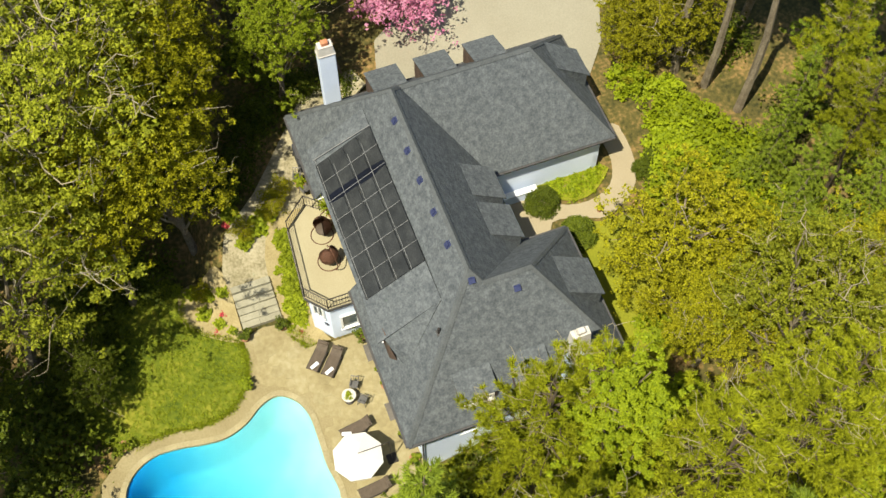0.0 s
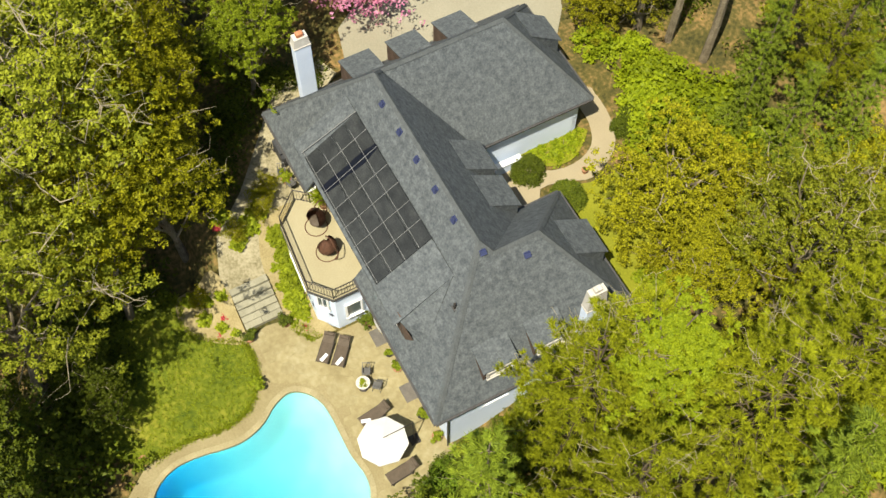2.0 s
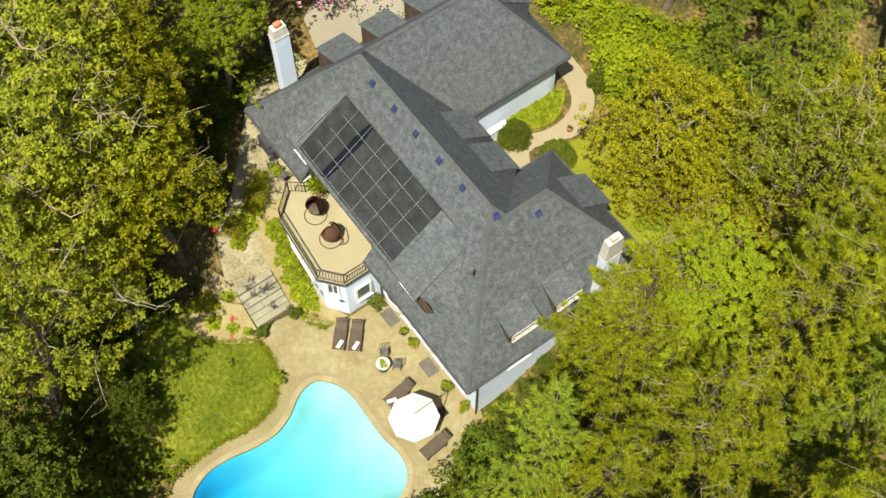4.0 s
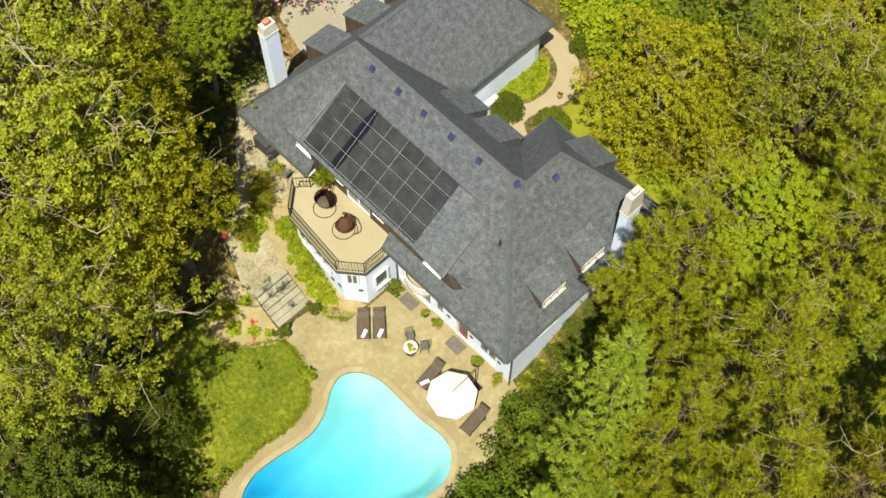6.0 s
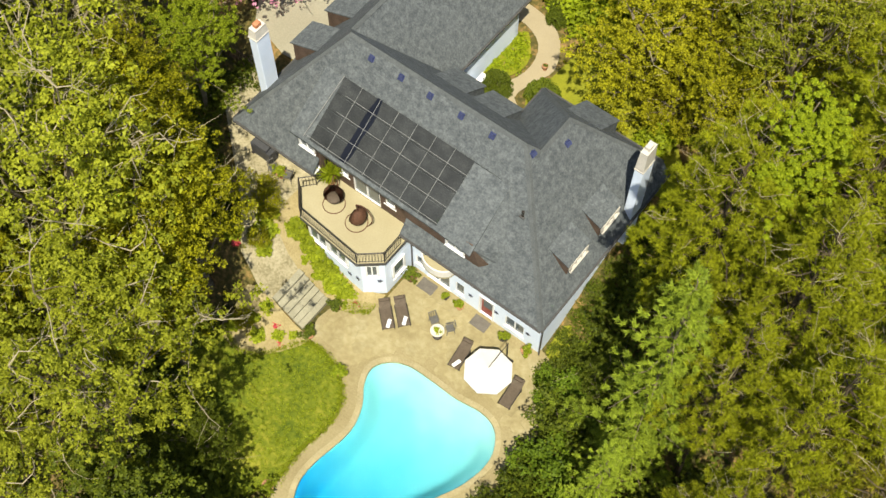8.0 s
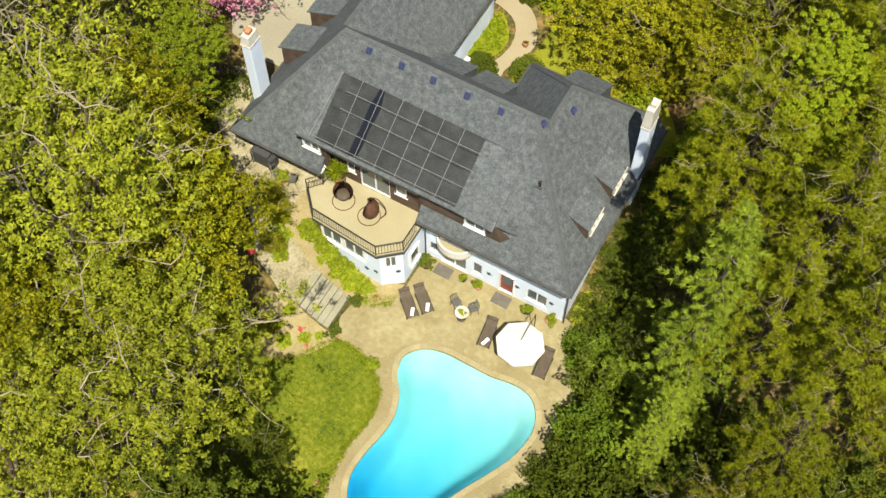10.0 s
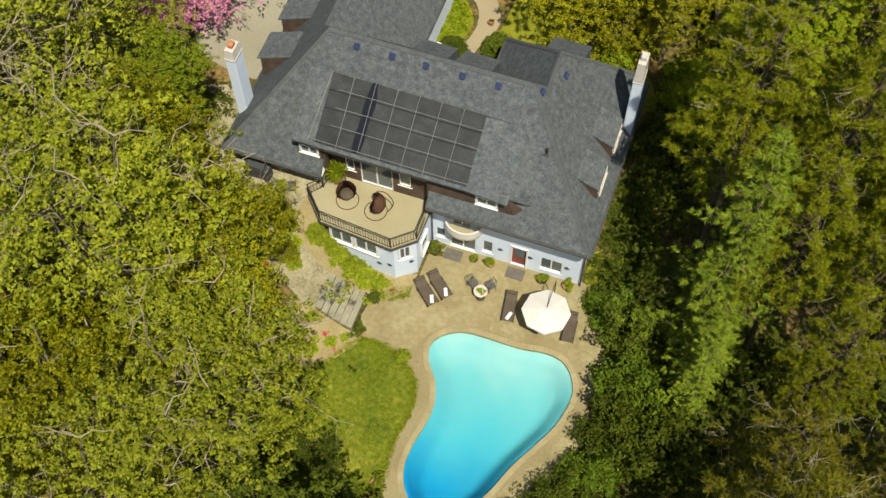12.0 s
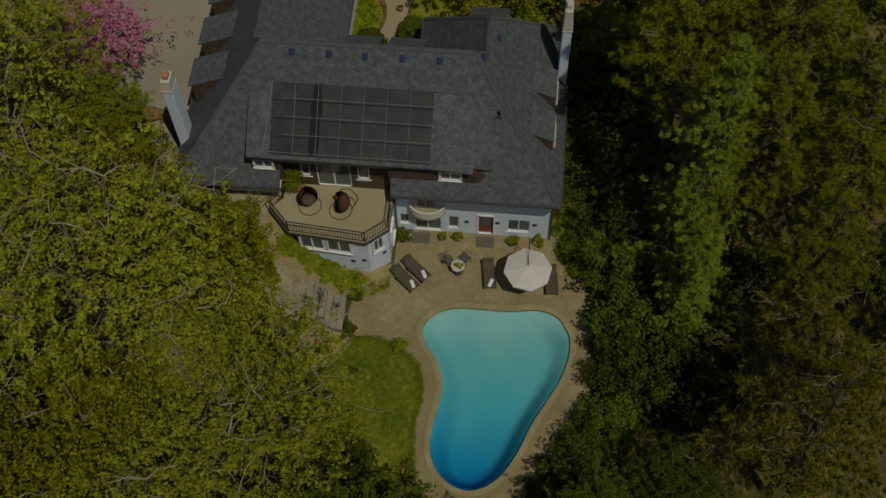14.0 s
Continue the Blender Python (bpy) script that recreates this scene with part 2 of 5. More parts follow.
# ---- small helpers ----
def part(name, bm, mat, parent=None, label="", smooth=False):
    me = bpy.data.meshes.new(name)
    bm.to_mesh(me)
    bm.free()
    me.materials.append(mat)
    if smooth:
        me.polygons.foreach_set("use_smooth", [True] * len(me.polygons))
    ob = new(name, me)
    if parent:
        ob.parent = parent
    return tagged(ob, label)


def raw_part(name, verts, faces, mat, parent=None, label=""):
    me = bpy.data.meshes.new(name)
    me.from_pydata(verts, [], faces)
    me.materials.append(mat)
    ob = new(name, me)
    if parent:
        ob.parent = parent
    return tagged(ob, label)


def thing(name, label, category, m=None, group="", kind=""):
    ob = new(name)
    if m is not None:
        ob.matrix_basis = m
    return tagged(ob, label, category, group, kind)


def box(bm, x0, x1, y0, y1, z0, z1, bevel=0.0):
    r = bmesh.ops.create_cube(bm, size=1.0, matrix=Matrix.LocRotScale(((x0 + x1) / 2, (y0 + y1) / 2, (z0 + z1) / 2), None, (x1 - x0, y1 - y0, z1 - z0)))
    if bevel:
        edges = list({e for v in r["verts"] for e in v.link_edges})
        bmesh.ops.bevel(bm, geom=edges, offset=bevel, segments=1, affect="EDGES")
    return bm


def boxed(*a, **k):
    return box(bmesh.new(), *a, **k)


def tube(bm, a, b, r0, r1=None, seg=6):
    """A tapered stick from a to b."""
    a, b = Vector(a), Vector(b)
    d = b - a
    if d.length < 1e-4:
        return bm
    q = d.to_track_quat("Z", "Y").to_matrix().to_4x4()
    bmesh.ops.create_cone(bm, cap_ends=True, segments=seg, radius1=r0, radius2=r1 if r1 is not None else r0, depth=d.length, matrix=Matrix.Translation((a + b) / 2) @ q)
    return bm


def lathe(bm, profile, seg=16, centre=(0, 0, 0)):
    """A turned shape from (radius, height) pairs."""
    rings = []
    for r, z in profile:
        rings.append([bm.verts.new((centre[0] + r * math.cos(k * math.tau / seg), centre[1] + r * math.sin(k * math.tau / seg), centre[2] + z)) for k in range(seg)])
    for a, b in zip(rings, rings[1:]):
        for k in range(seg):
            bm.faces.new((a[k], a[(k + 1) % seg], b[(k + 1) % seg], b[k]))
    bm.faces.new(rings[-1])
    bm.faces.new(rings[0][::-1])
    return bm


def prism(bm, loop, z0, z1):
    """A slab between two heights over a plan outline."""
    lo = [bm.verts.new((x, y, z0)) for x, y in loop]
    hi = [bm.verts.new((x, y, z1)) for x, y in loop]
    n = len(loop)
    for k in range(n):
        bm.faces.new((lo[k], lo[(k + 1) % n], hi[(k + 1) % n], hi[k]))
    bm.faces.new(hi)
    bm.faces.new(lo[::-1])
    bmesh.ops.recalc_face_normals(bm, faces=bm.faces)
    return bm


def slab(bm, top, thick):
    """A plate with the given top corners (any plane), thickened downwards."""
    hi = [bm.verts.new(p) for p in top]
    lo = [bm.verts.new((p[0], p[1], p[2] - thick)) for p in top]
    n = len(top)
    bm.faces.new(hi)
    bm.faces.new(lo[::-1])
    for k in range(n):
        bm.faces.new((lo[k], lo[(k + 1) % n], hi[(k + 1) % n], hi[k]))
    bmesh.ops.recalc_face_normals(bm, faces=bm.faces)
    return bm


def smooth_loop(points, per=5):
    """A closed Catmull-Rom curve through plan points."""
    out, n = [], len(points)
    for i in range(n):
        p0, p1, p2, p3 = (np.array(points[(i + k) % n], float) for k in (-1, 0, 1, 2))
        for j in range(per):
            t = j / per
            out.append(tuple(0.5 * ((2 * p1) + (p2 - p0) * t + (2 * p0 - 5 * p1 + 4 * p2 - p3) * t * t + (3 * p1 - p0 - 3 * p2 + p3) * t ** 3)))
    return out


def inside(x, y, loop):
    hit = False
    for (x0, y0), (x1, y1) in zip(loop, loop[1:] + loop[:1]):
        if (y0 > y) != (y1 > y) and x < x0 + (y - y0) * (x1 - x0) / (y1 - y0):
            hit = not hit
    return hit


def step(a, b, v):
    u = min(1.0, max(0.0, (v - a) / (b - a)))
    return u * u * (3 - 2 * u)


# ---- ground ----
POOL = smooth_loop([(-5.75, -5.35), (-4.7, -4.9), (-3.2, -4.85), (-1.7, -4.85), (-0.2, -4.65), (0.9, -4.95), (1.6, -5.9), (1.75, -7.0), (1.4, -8.5), (0.7, -9.9), (-0.1, -11.4),
                    (-0.8, -13.1), (-1.7, -14.5), (-2.8, -15.2), (-3.9, -15.1), (-4.8, -14.4), (-5.3, -13.3), (-5.3, -12.0), (-5.05, -10.6), (-5.0, -9.4), (-5.4, -8.2), (-6.1, -7.2), (-6.35, -6.2)], 4)
PATIO = [(-8.4, 0.3), (0.1, 0.3), (2.6, -0.5), (3.2, -4.0), (3.5, -7.0), (2.8, -10.0), (1.2, -13.0), (-0.4, -15.6), (-2.6, -16.7), (-4.8, -16.2), (-6.3, -14.4), (-6.3, -12.4), (-6.05, -10.4), (-6.3, -8.8),
         (-7.3, -7.7), (-8.8, -7.1), (-10.3, -7.0), (-10.6, -5.8), (-10.4, -4.5), (-9.6, -3.9), (-8.4, -2.6)]
LAWN = smooth_loop([(-6.1, -10.4), (-6.35, -8.9), (-7.3, -7.75), (-8.8, -7.2), (-10.2, -7.4), (-11.3, -9.0), (-12.6, -9.9), (-14.6, -9.6), (-16.0, -12.0), (-15.2, -15.5), (-12.0, -17.5), (-8.5, -17.0), (-6.35, -14.4), (-6.35, -12.4)], 4)
FRONT_Z = 2.5


def height(x, y):
    """The lie of the land: level by the pool, a bank west of the steps, the front a storey higher."""
    bank = step(-10.6, -15.2, x) * step(-8.6, -6.9, y) * 2.9
    north = FRONT_Z * step(0.4, 7.0, y)
    west = 1.6 * step(-15.0, -24.0, x) * step(-16.0, -6.0, y)
    z = max(bank, north, west)
    if x > 1.0:
        z = FRONT_Z * step(1.5, 8.0, y)
    z += 0.25 * noise.noise((x * 0.15, y * 0.15, 0)) * step(0, 4, max(-18 - y, x - 4, -16 - x, y - 20, 0))
    return z - 0.12


def ground_mesh():
    bm = bmesh.new()
    axis = [-900, -300, -120, -70] + [k * 0.75 - 50 for k in range(0, 142)] + [75, 120, 300, 900]
    grid = [[bm.verts.new((x, y, height(x, y))) for x in axis] for y in axis]
    for j in range(len(axis) - 1):
        for i in range(len(axis) - 1):
            cx, cy = (axis[i] + axis[i + 1]) / 2, (axis[j] + axis[j + 1]) / 2
            near = abs(cx + 2.3) < 6 and abs(cy + 10) < 7 and (inside(cx, cy, POOL) or min(math.dist((cx, cy), p) for p in POOL) < 0.75)
            if not near:
                bm.faces.new((grid[j][i], grid[j][i + 1], grid[j + 1][i + 1], grid[j + 1][i]))
    return bm


ground = tagged(part("ground", ground_mesh(), M_FOREST, smooth=True), "brown leaf-littered forest floor around the house", "ground", kind="structure")


def drape(name, loop, mat, lift, label, category, hole=None, cell=0.5, level=None):
    """A surface cut to a plan outline, following the land."""
    bm = bmesh.new()

    def ring(pts):
        vs = [bm.verts.new((x, y, 0)) for x, y in pts]
        return [bm.edges.new((vs[k], vs[(k + 1) % len(vs)])) for k in range(len(vs))]
    edges = ring(loop) + (ring(hole) if hole else [])
    bmesh.ops.triangle_fill(bm, use_beauty=True, use_dissolve=False, edges=edges)
    if level is None:
        for _ in range(3):
            long = [e for e in bm.edges if e.calc_length() > cell]
            if not long:
                break
            bmesh.ops.subdivide_edges(bm, edges=long, cuts=1)
            bmesh.ops.triangulate(bm, faces=bm.faces)
    for v in bm.verts:
        v.co.z = lift + (height(v.co.x, v.co.y) if level is None else level)
    bmesh.ops.recalc_face_normals(bm, faces=bm.faces)
    if sum(f.normal.z for f in bm.faces) < 0:
        bmesh.ops.reverse_faces(bm, faces=bm.faces)
    return tagged(part(name, bm, mat, smooth=level is None), label, category, kind="structure")


patio = drape("patio", PATIO, M_MORTAR, 0.0, "tan flagstone pool patio beside the house", "patio", hole=POOL, level=0.0)
MULCH = smooth_loop([(-10.3, -7.0), (-10.2, -7.5), (-11.3, -9.1), (-12.6, -10.0), (-14.5, -9.5), (-14.3, -7.6), (-13.3, -6.9), (-11.8, -6.9)], 3)
lawn = drape("lawn", LAWN, M_LAWN, 0.135, "mown green lawn beside the pool patio", "lawn")
mulch = drape("mulch_bed", MULCH, M_MULCH, 0.15, "orange-brown mulch bed between lawn and steps", "flower bed")
bay_bed = drape("mulch_bed", [(-8.5, -2.4), (-8.6, -3.6), (-9.7, -4.6), (-10.4, -4.7), (-12.0, -4.8), (-13.6, -4.5), (-15.6, -3.6), (-15.5, -1.2), (-13.6, -2.9), (-9.6, -2.9)], M_MULCH, 0.19, "mulch bed along the bay wall", "flower bed")
WEST = [(-22.9, 0.5), (-20.2, -1.7), (-17.4, -4.0), (-15.4, -6.2), (-13.5, -7.0), (-12.75, -6.9), (-12.75, -4.3), (-15.2, -3.4), (-15.5, -1.6), (-14.8, 0.0), (-19.9, 0.0), (-20.2, 1.0), (-22.5, 4.5), (-24.0, 4.0)]
west_path = drape("west_path", WEST, M_GRAVEL, 0.15, "dusty tan path and terrace west of the house", "path")
front_path = drape("front_path", smooth_loop([(-14.5, 16.3), (-12.6, 16.15), (-11.1, 15.4), (-10.5, 13.8), (-10.9, 12.1), (-12.3, 11.0), (-12.3, 8.4), (-8.0, 8.4), (-8.2, 10.4), (-9.9, 11.3), (-9.6, 13.0), (-9.2, 14.4), (-10.2, 16.4), (-12.0, 17.4), (-14.5, 17.5)], 3), M_PATH, 0.13, "curved pale concrete path to the front entry", "path")
island = drape("planting_island", smooth_loop([(-12.6, 11.3), (-12.4, 15.6), (-11.4, 15.0), (-10.75, 13.8), (-11.1, 12.3)], 3), M_FRONT_LAWN, 0.16, "bright groundcover island beside the garage", "flower bed")
side_lawn = drape("side_lawn", smooth_loop([(0.5, 0.3), (1.3, 0.1), (1.7, 1.0), (1.3, 2.2), (0.5, 2.0)], 3), M_FRONT_LAWN, 0.12, "small bright lawn patch by the house corner", "lawn")
front_lawn = drape("front_lawn", smooth_loop([(-9.4, 11.8), (-9.0, 14.0), (-8.4, 17.0), (-4.0, 16.0), (-0.4, 14.2), (1.2, 12.0), (0.6, 10.8), (-6.9, 10.6), (-7.4, 9.4)], 3), M_FRONT_LAWN, 0.12, "sunlit yellow-green front lawn", "lawn")


# ---- pool ----
def build_pool():
    pool = thing("swimming_pool", "freeform swimming pool with bright turquoise water", "pool", pose(0, 0, 0))
    n = len(POOL)
    bm = bmesh.new()
    cell, cols, rows = 0.25, 40, 50
    made = {}
    for r in range(rows):
        for q in range(cols):
            x, y = -7.1 + q * cell, -16.1 + r * cell
            near = min(math.dist((x, y), p) for p in POOL)
            inner = inside(x, y, POOL)
            if inner or near < 0.45:
                deep = 0.62 + 0.9 * step(-4.4, -14.4, y)
                made[r, q] = bm.verts.new((x, y, -0.13 - deep * step(-0.02, 1.1, near if inner else -near)))
    for (r, q), v in made.items():
        quad = [made.get(k) for k in ((r, q), (r, q + 1), (r + 1, q + 1), (r + 1, q))]
        if all(quad):
            bm.faces.new(quad)
    part("basin", bm, M_PLASTER, pool, "plastered basin with the water's blue painted in", smooth=True)
    bm = bmesh.new()
    f = bm.faces.new([bm.verts.new((x, y, -0.05)) for x, y in POOL])
    bmesh.ops.triangulate(bm, faces=[f])
    w = part("water", bm, M_WATER, pool, "clear turquoise water")
    w.visible_shadow = False
    bm = bmesh.new()
    out = []
    for i in range(n):
        (x0, y0), (x1, y1) = POOL[i - 1], POOL[(i + 1) % n]
        t = Vector((x1 - x0, y1 - y0)).normalized()
        out.append((POOL[i][0] - t.y * 0.32, POOL[i][1] + t.x * 0.32))
    loops = []
    for pts, z in ((POOL, -0.12), (POOL, 0.02), (out, 0.02), (out, -0.02)):
        loops.append([bm.verts.new((x, y, z)) for x, y in pts])
    for a, b in zip(loops, loops[1:]):
        for i in range(n):
            bm.faces.new((a[i], a[(i + 1) % n], b[(i + 1) % n], b[i]))
    bmesh.ops.recalc_face_normals(bm, faces=bm.faces)
    part("coping_bed", bm, M_MORTAR, pool)
    per = 2
    for i in range(0, n, per):
        bm = bmesh.new()
        ids = [(i + k) % n for k in range(per + 1)]
        loop = [POOL[k] for k in ids] + [out[k] for k in ids[::-1]]
        c = (sum(p[0] for p in loop) / len(loop), sum(p[1] for p in loop) / len(loop))
        prism(bm, [(p[0] + (c[0] - p[0]) * 0.025, p[1] + (c[1] - p[1]) * 0.025) for p in loop], -0.06, 0.036)
        part("coping_stone", bm, M_COPING, pool)
    return pool


build_pool()

# ---- house ----
K = 1.29            # rise over run of the main roof planes
ZS, ZN = 5.05, 5.70   # south and north eave heights
XW, XE, YS = -20.35, 0.62, -0.95
XG, YG = -12.15, 15.75   # east and north eaves of the garage wing
XN, YN = -7.75, 10.90    # west and north eaves of the north-east block
YR = 4.0
ZR = ZS + K * (YR - YS)
house = thing("house", "large white stucco house with dark grey hipped shingle roofs", "house", pose(0, 0, 0))

P1 = (XW + (YR - YS), YR, ZR)
P2 = (XE - (YR - YS), YR, ZR)
gx = ((ZN - ZS) / K + XG + XW) / 2
gz = ZS + K * (gx - XW)
G1 = (gx, YR + (ZR - gz) / K, gz)
G2 = (gx, YG - (gz - ZN) / K, gz)
V1 = (XG, YR + (ZR - ZN) / K, ZN)
nx = ((ZS - ZN) / K + XE + XN) / 2
nz = ZS + K * (XE - nx)
R1 = (nx, YR + (ZR - nz) / K, nz)
R2 = (nx, YN - (nz - ZN) / K, nz)
V2 = (XN, YR + (ZR - ZN) / K, ZN)
SW, SE = (XW, YS, ZS), (XE, YS, ZS)
NWA, NWB = (XW + (ZN - ZS) / K, YG, ZN), (XW, YG, ZS)
NEA, NEB = (XE - (ZN - ZS) / K, YN, ZN), (XE, YN, ZS)
GNE = (XG, YG, ZN)
NNW = (XN, YN, ZN)
XT0, XT1 = -14.5, -8.5   # the terrace cuts the lower south slope here
ROOF_FACES = [
    [SW, (XT0, YS, ZS), (XT0, 2.35, ZS + K * (2.35 - YS)), (P1[0], 2.35, ZS + K * (2.35 - YS)), P1],
    [(XT0, 2.35, ZS + K * (2.35 - YS)), (XT1, 2.35, ZS + K * (2.35 - YS)), (XT1, YR, ZR), P1, (P1[0], 2.35, ZS + K * (2.35 - YS))],
    [(XT1, YS, ZS), SE, P2, (XT1, YR, ZR), (XT1, 2.35, ZS + K * (2.35 - YS))],
    [SE, NEB, NEA, R2, R1, P2],
    [SW, P1, G1, G2, NWA, NWB],
    [GNE, NWA, G2],
    [V1, GNE, G2, G1],
    [P1, P2, R1, V2, V1, G1],
    [V2, R1, R2, NNW],
    [NNW, R2, NEA],
]
for face in ROOF_FACES:
    bm = bmesh.new()
    slab(bm, face, 0.16)
    part("roof_plane", bm, M_ROOF, house, "dark grey asphalt shingles")
for a, b in ((P1, P2), (SW, P1), (SE, P2), (P1, G1), (G1, G2), (G2, NWA), (G2, GNE), (P2, R1), (R1, R2), (R2, NNW), (R2, NEA)):
    bm = bmesh.new()
    va, vb = Vector(a), Vector(b)
    d = (vb - va).normalized()
    side = d.cross(Vector((0, 0, 1))).normalized()
    top = [va + Vector((0, 0, 0.05)), vb + Vector((0, 0, 0.05))]
    drop = 0.13 if abs(d.z) > 0.2 else 0.17
    vs = [bm.verts.new(p) for p in (top[0], top[1], top[1] + side * 0.16 - Vector((0, 0, drop)), top[0] + side * 0.16 - Vector((0, 0, drop)), top[1] - side * 0.16 - Vector((0, 0, drop)), top[0] - side * 0.16 - Vector((0, 0, drop)))]
    bm.faces.new((vs[0], vs[1], vs[2], vs[3]))
    bm.faces.new((vs[1], vs[0], vs[5], vs[4]))
    part("ridge_cap", bm, M_RIDGE, house)
for a, b in ((SW, (XT0, YS, ZS)), ((XT1, YS, ZS), SE), (SE, NEB), (NEA, NNW), (NNW, V2), (V1, GNE), (GNE, NWA), (NWB, SW)):
    bm = bmesh.new()
    va, vb = Vector(a), Vector(b)
    d = (vb - va).normalized()
    side = d.cross(Vector((0, 0, 1))).normalized()
    q = [va - Vector((0, 0, 0.04)), vb - Vector((0, 0, 0.04))]
    vs = []
    for p in q:
        for o, z in ((0.0, 0.0), (0.12, 0.0), (0.10, -0.13), (0.0, -0.15)):
            vs.append(bm.verts.new(p + side * o + Vector((0, 0, z))))
    for k in range(4):
        bm.faces.new((vs[k], vs[(k + 1) % 4], vs[4 + (k + 1) % 4], vs[4 + k]))
    bmesh.ops.recalc_face_normals(bm, faces=bm.faces)
    part("gutter", bm, M_GUTTER, house)


def opening_wall(name, axis, at, span, z0, z1, thick, openings, mat, inward):
    """A wall along x or y with rectangular openings cut through. openings: (a, b, low, high)."""
    bm = bmesh.new()
    us = sorted({span[0], span[1], *(u for o in openings for u in o[:2])})
    zs = sorted({z0, z1, *(z for o in openings for z in o[2:4])})
    for u0, u1 in zip(us, us[1:]):
        for w0, w1 in zip(zs, zs[1:]):
            cu, cw = (u0 + u1) / 2, (w0 + w1) / 2
            if any(o[0] < cu < o[1] and o[2] < cw < o[3] for o in openings):
                continue
            lo, hi = sorted((at, at + inward * thick))
            if axis == "x":
                box(bm, u0, u1, lo, hi, w0, w1)
            else:
                box(bm, lo, hi, u0, u1, w0, w1)
    bmesh.ops.remove_doubles(bm, verts=bm.verts, dist=0.001)
    seen = {}
    for f in bm.faces:
        seen.setdefault(tuple(sorted(v.index for v in f.verts)), []).append(f)
    bmesh.ops.delete(bm, geom=[f for fs in seen.values() if len(fs) > 1 for f in fs], context="FACES_ONLY")
    return part(name, bm, mat, house)


def window(m, w, h, panes, name="window", fill=None, parent=None, frame_mat=None):
    """A framed window lying in its local xz plane, facing -y: frame, sill, mullioned panes."""
    fm = frame_mat or M_TRIM
    win = new(name)
    win.parent = parent or house
    win.matrix_basis = m
    bm = bmesh.new()
    box(bm, -w / 2 - 0.07, -w / 2 + 0.05, -0.06, 0.06, 0, h)
    box(bm, w / 2 - 0.05, w / 2 + 0.07, -0.06, 0.06, 0, h)
    box(bm, -w / 2 - 0.07, w / 2 + 0.07, -0.06, 0.06, h, h + 0.09)
    box(bm, -w / 2 - 0.07, w / 2 + 0.07, -0.06, 0.06, -0.02, 0.06)
    for k in range(1, panes):
        u = -w / 2 + w * k / panes
        box(bm, u - 0.035, u + 0.035, -0.05, 0.05, 0.06, h)
    part("window_frame", bm, fm, win, "white painted frame")
    part("window_sill", boxed(-w / 2 - 0.10, w / 2 + 0.10, -0.12, 0.0, -0.08, -0.025), fm, win)
    for k in range(panes):
        u0, u1 = -w / 2 + w * k / panes, -w / 2 + w * (k + 1) / panes
        part("pane", boxed(u0 + 0.04, u1 - 0.04, 0.01, 0.03, 0.06, h), M_GLASS, win)
    if fill:
        part("curtain", boxed(-w / 2 + 0.05, w / 2 - 0.05, 0.10, 0.13, 0.06, h), fill, win)
    return win


# south front: x, width, sill, height, panes
SOUTH = [(-8.0, 0.55, 0.6, 1.0, 1), (-6.65, 1.5, 0.05, 1.85, 2), (-5.2, 0.6, 0.45, 1.25, 1), (-1.5, 1.25, 0.5, 1.25, 2), (-6.75, 1.1, 2.45, 1.35, 2), (-2.25, 1.25, 3.1, 0.55, 2)]
DOOR = (-3.35, 0.85, 0.03, 1.95)
cuts = [(x - w / 2, x + w / 2, s, s + h) for x, w, s, h, _ in SOUTH] + [(DOOR[0] - DOOR[1] / 2, DOOR[0] + DOOR[1] / 2, DOOR[2], DOOR[2] + DOOR[3])]
opening_wall("wall", "x", 0.0, (-8.6, 0.22), -0.3, 5.10, 0.3, cuts, M_WALL, 1)
opening_wall("wall", "x", 0.0, (-19.7, -14.4), -0.3, 5.55, 0.3, [(-19.2, -18.1, 3.6, 4.7), (-17.2, -16.0, 3.5, 4.8)], M_WALL, 1)
opening_wall("wall", "y", 0.22, (0.3, 10.0), -0.3, 5.10, 0.3, [(2.0, 3.4, 3.0, 4.4)], M_WALL, -1)
opening_wall("wall", "x", 10.2, (-7.1, -0.3), 0.0, 5.85, 0.3, [(-5.6, -4.2, 3.4, 4.8), (-3.0, -1.6, 3.4, 4.8)], M_WALL, -1)
opening_wall("wall", "y", -7.1, (7.9, 10.2), 0.0, 5.85, 0.3, [], M_WALL, 1)
opening_wall("wall", "x", 7.9, (-12.45, -7.1), 0.0, 5.85, 0.3, [(-10.6, -9.4, 2.5, 4.6)], M_WALL, -1)
opening_wall("wall", "y", -12.45, (7.9, 15.1), 0.0, 5.85, 0.3, [], M_WALL, -1)
opening_wall("wall", "x", 15.1, (-19.3, -12.45), 0.0, 5.85, 0.3, [], M_WALL, -1)
opening_wall("wall", "y", -19.7, (0.3, 15.1), 0.0, 5.55, 0.3, [(7.0, 9.6, 2.5, 4.8), (10.6, 13.2, 2.5, 4.8)], M_WALL, 1)
for x, w, s, h, n in SOUTH:
    window(pose(x, 0.10, s), w, h, n, fill=M_WINDOWFILL)
for x, w, s, h in ((-18.65, 1.1, 3.6, 1.1), (-16.6, 1.2, 3.5, 1.3)):
    window(pose(x, 0.10, s), w, h, 2, fill=M_WINDOWFILL)
window(pose(0.12, 2.7, 3.0, rz=90), 1.4, 1.4, 2)
for x in (-4.9, -2.3):
    window(pose(x, 10.1, 3.4, rz=180), 1.4, 1.4, 2)
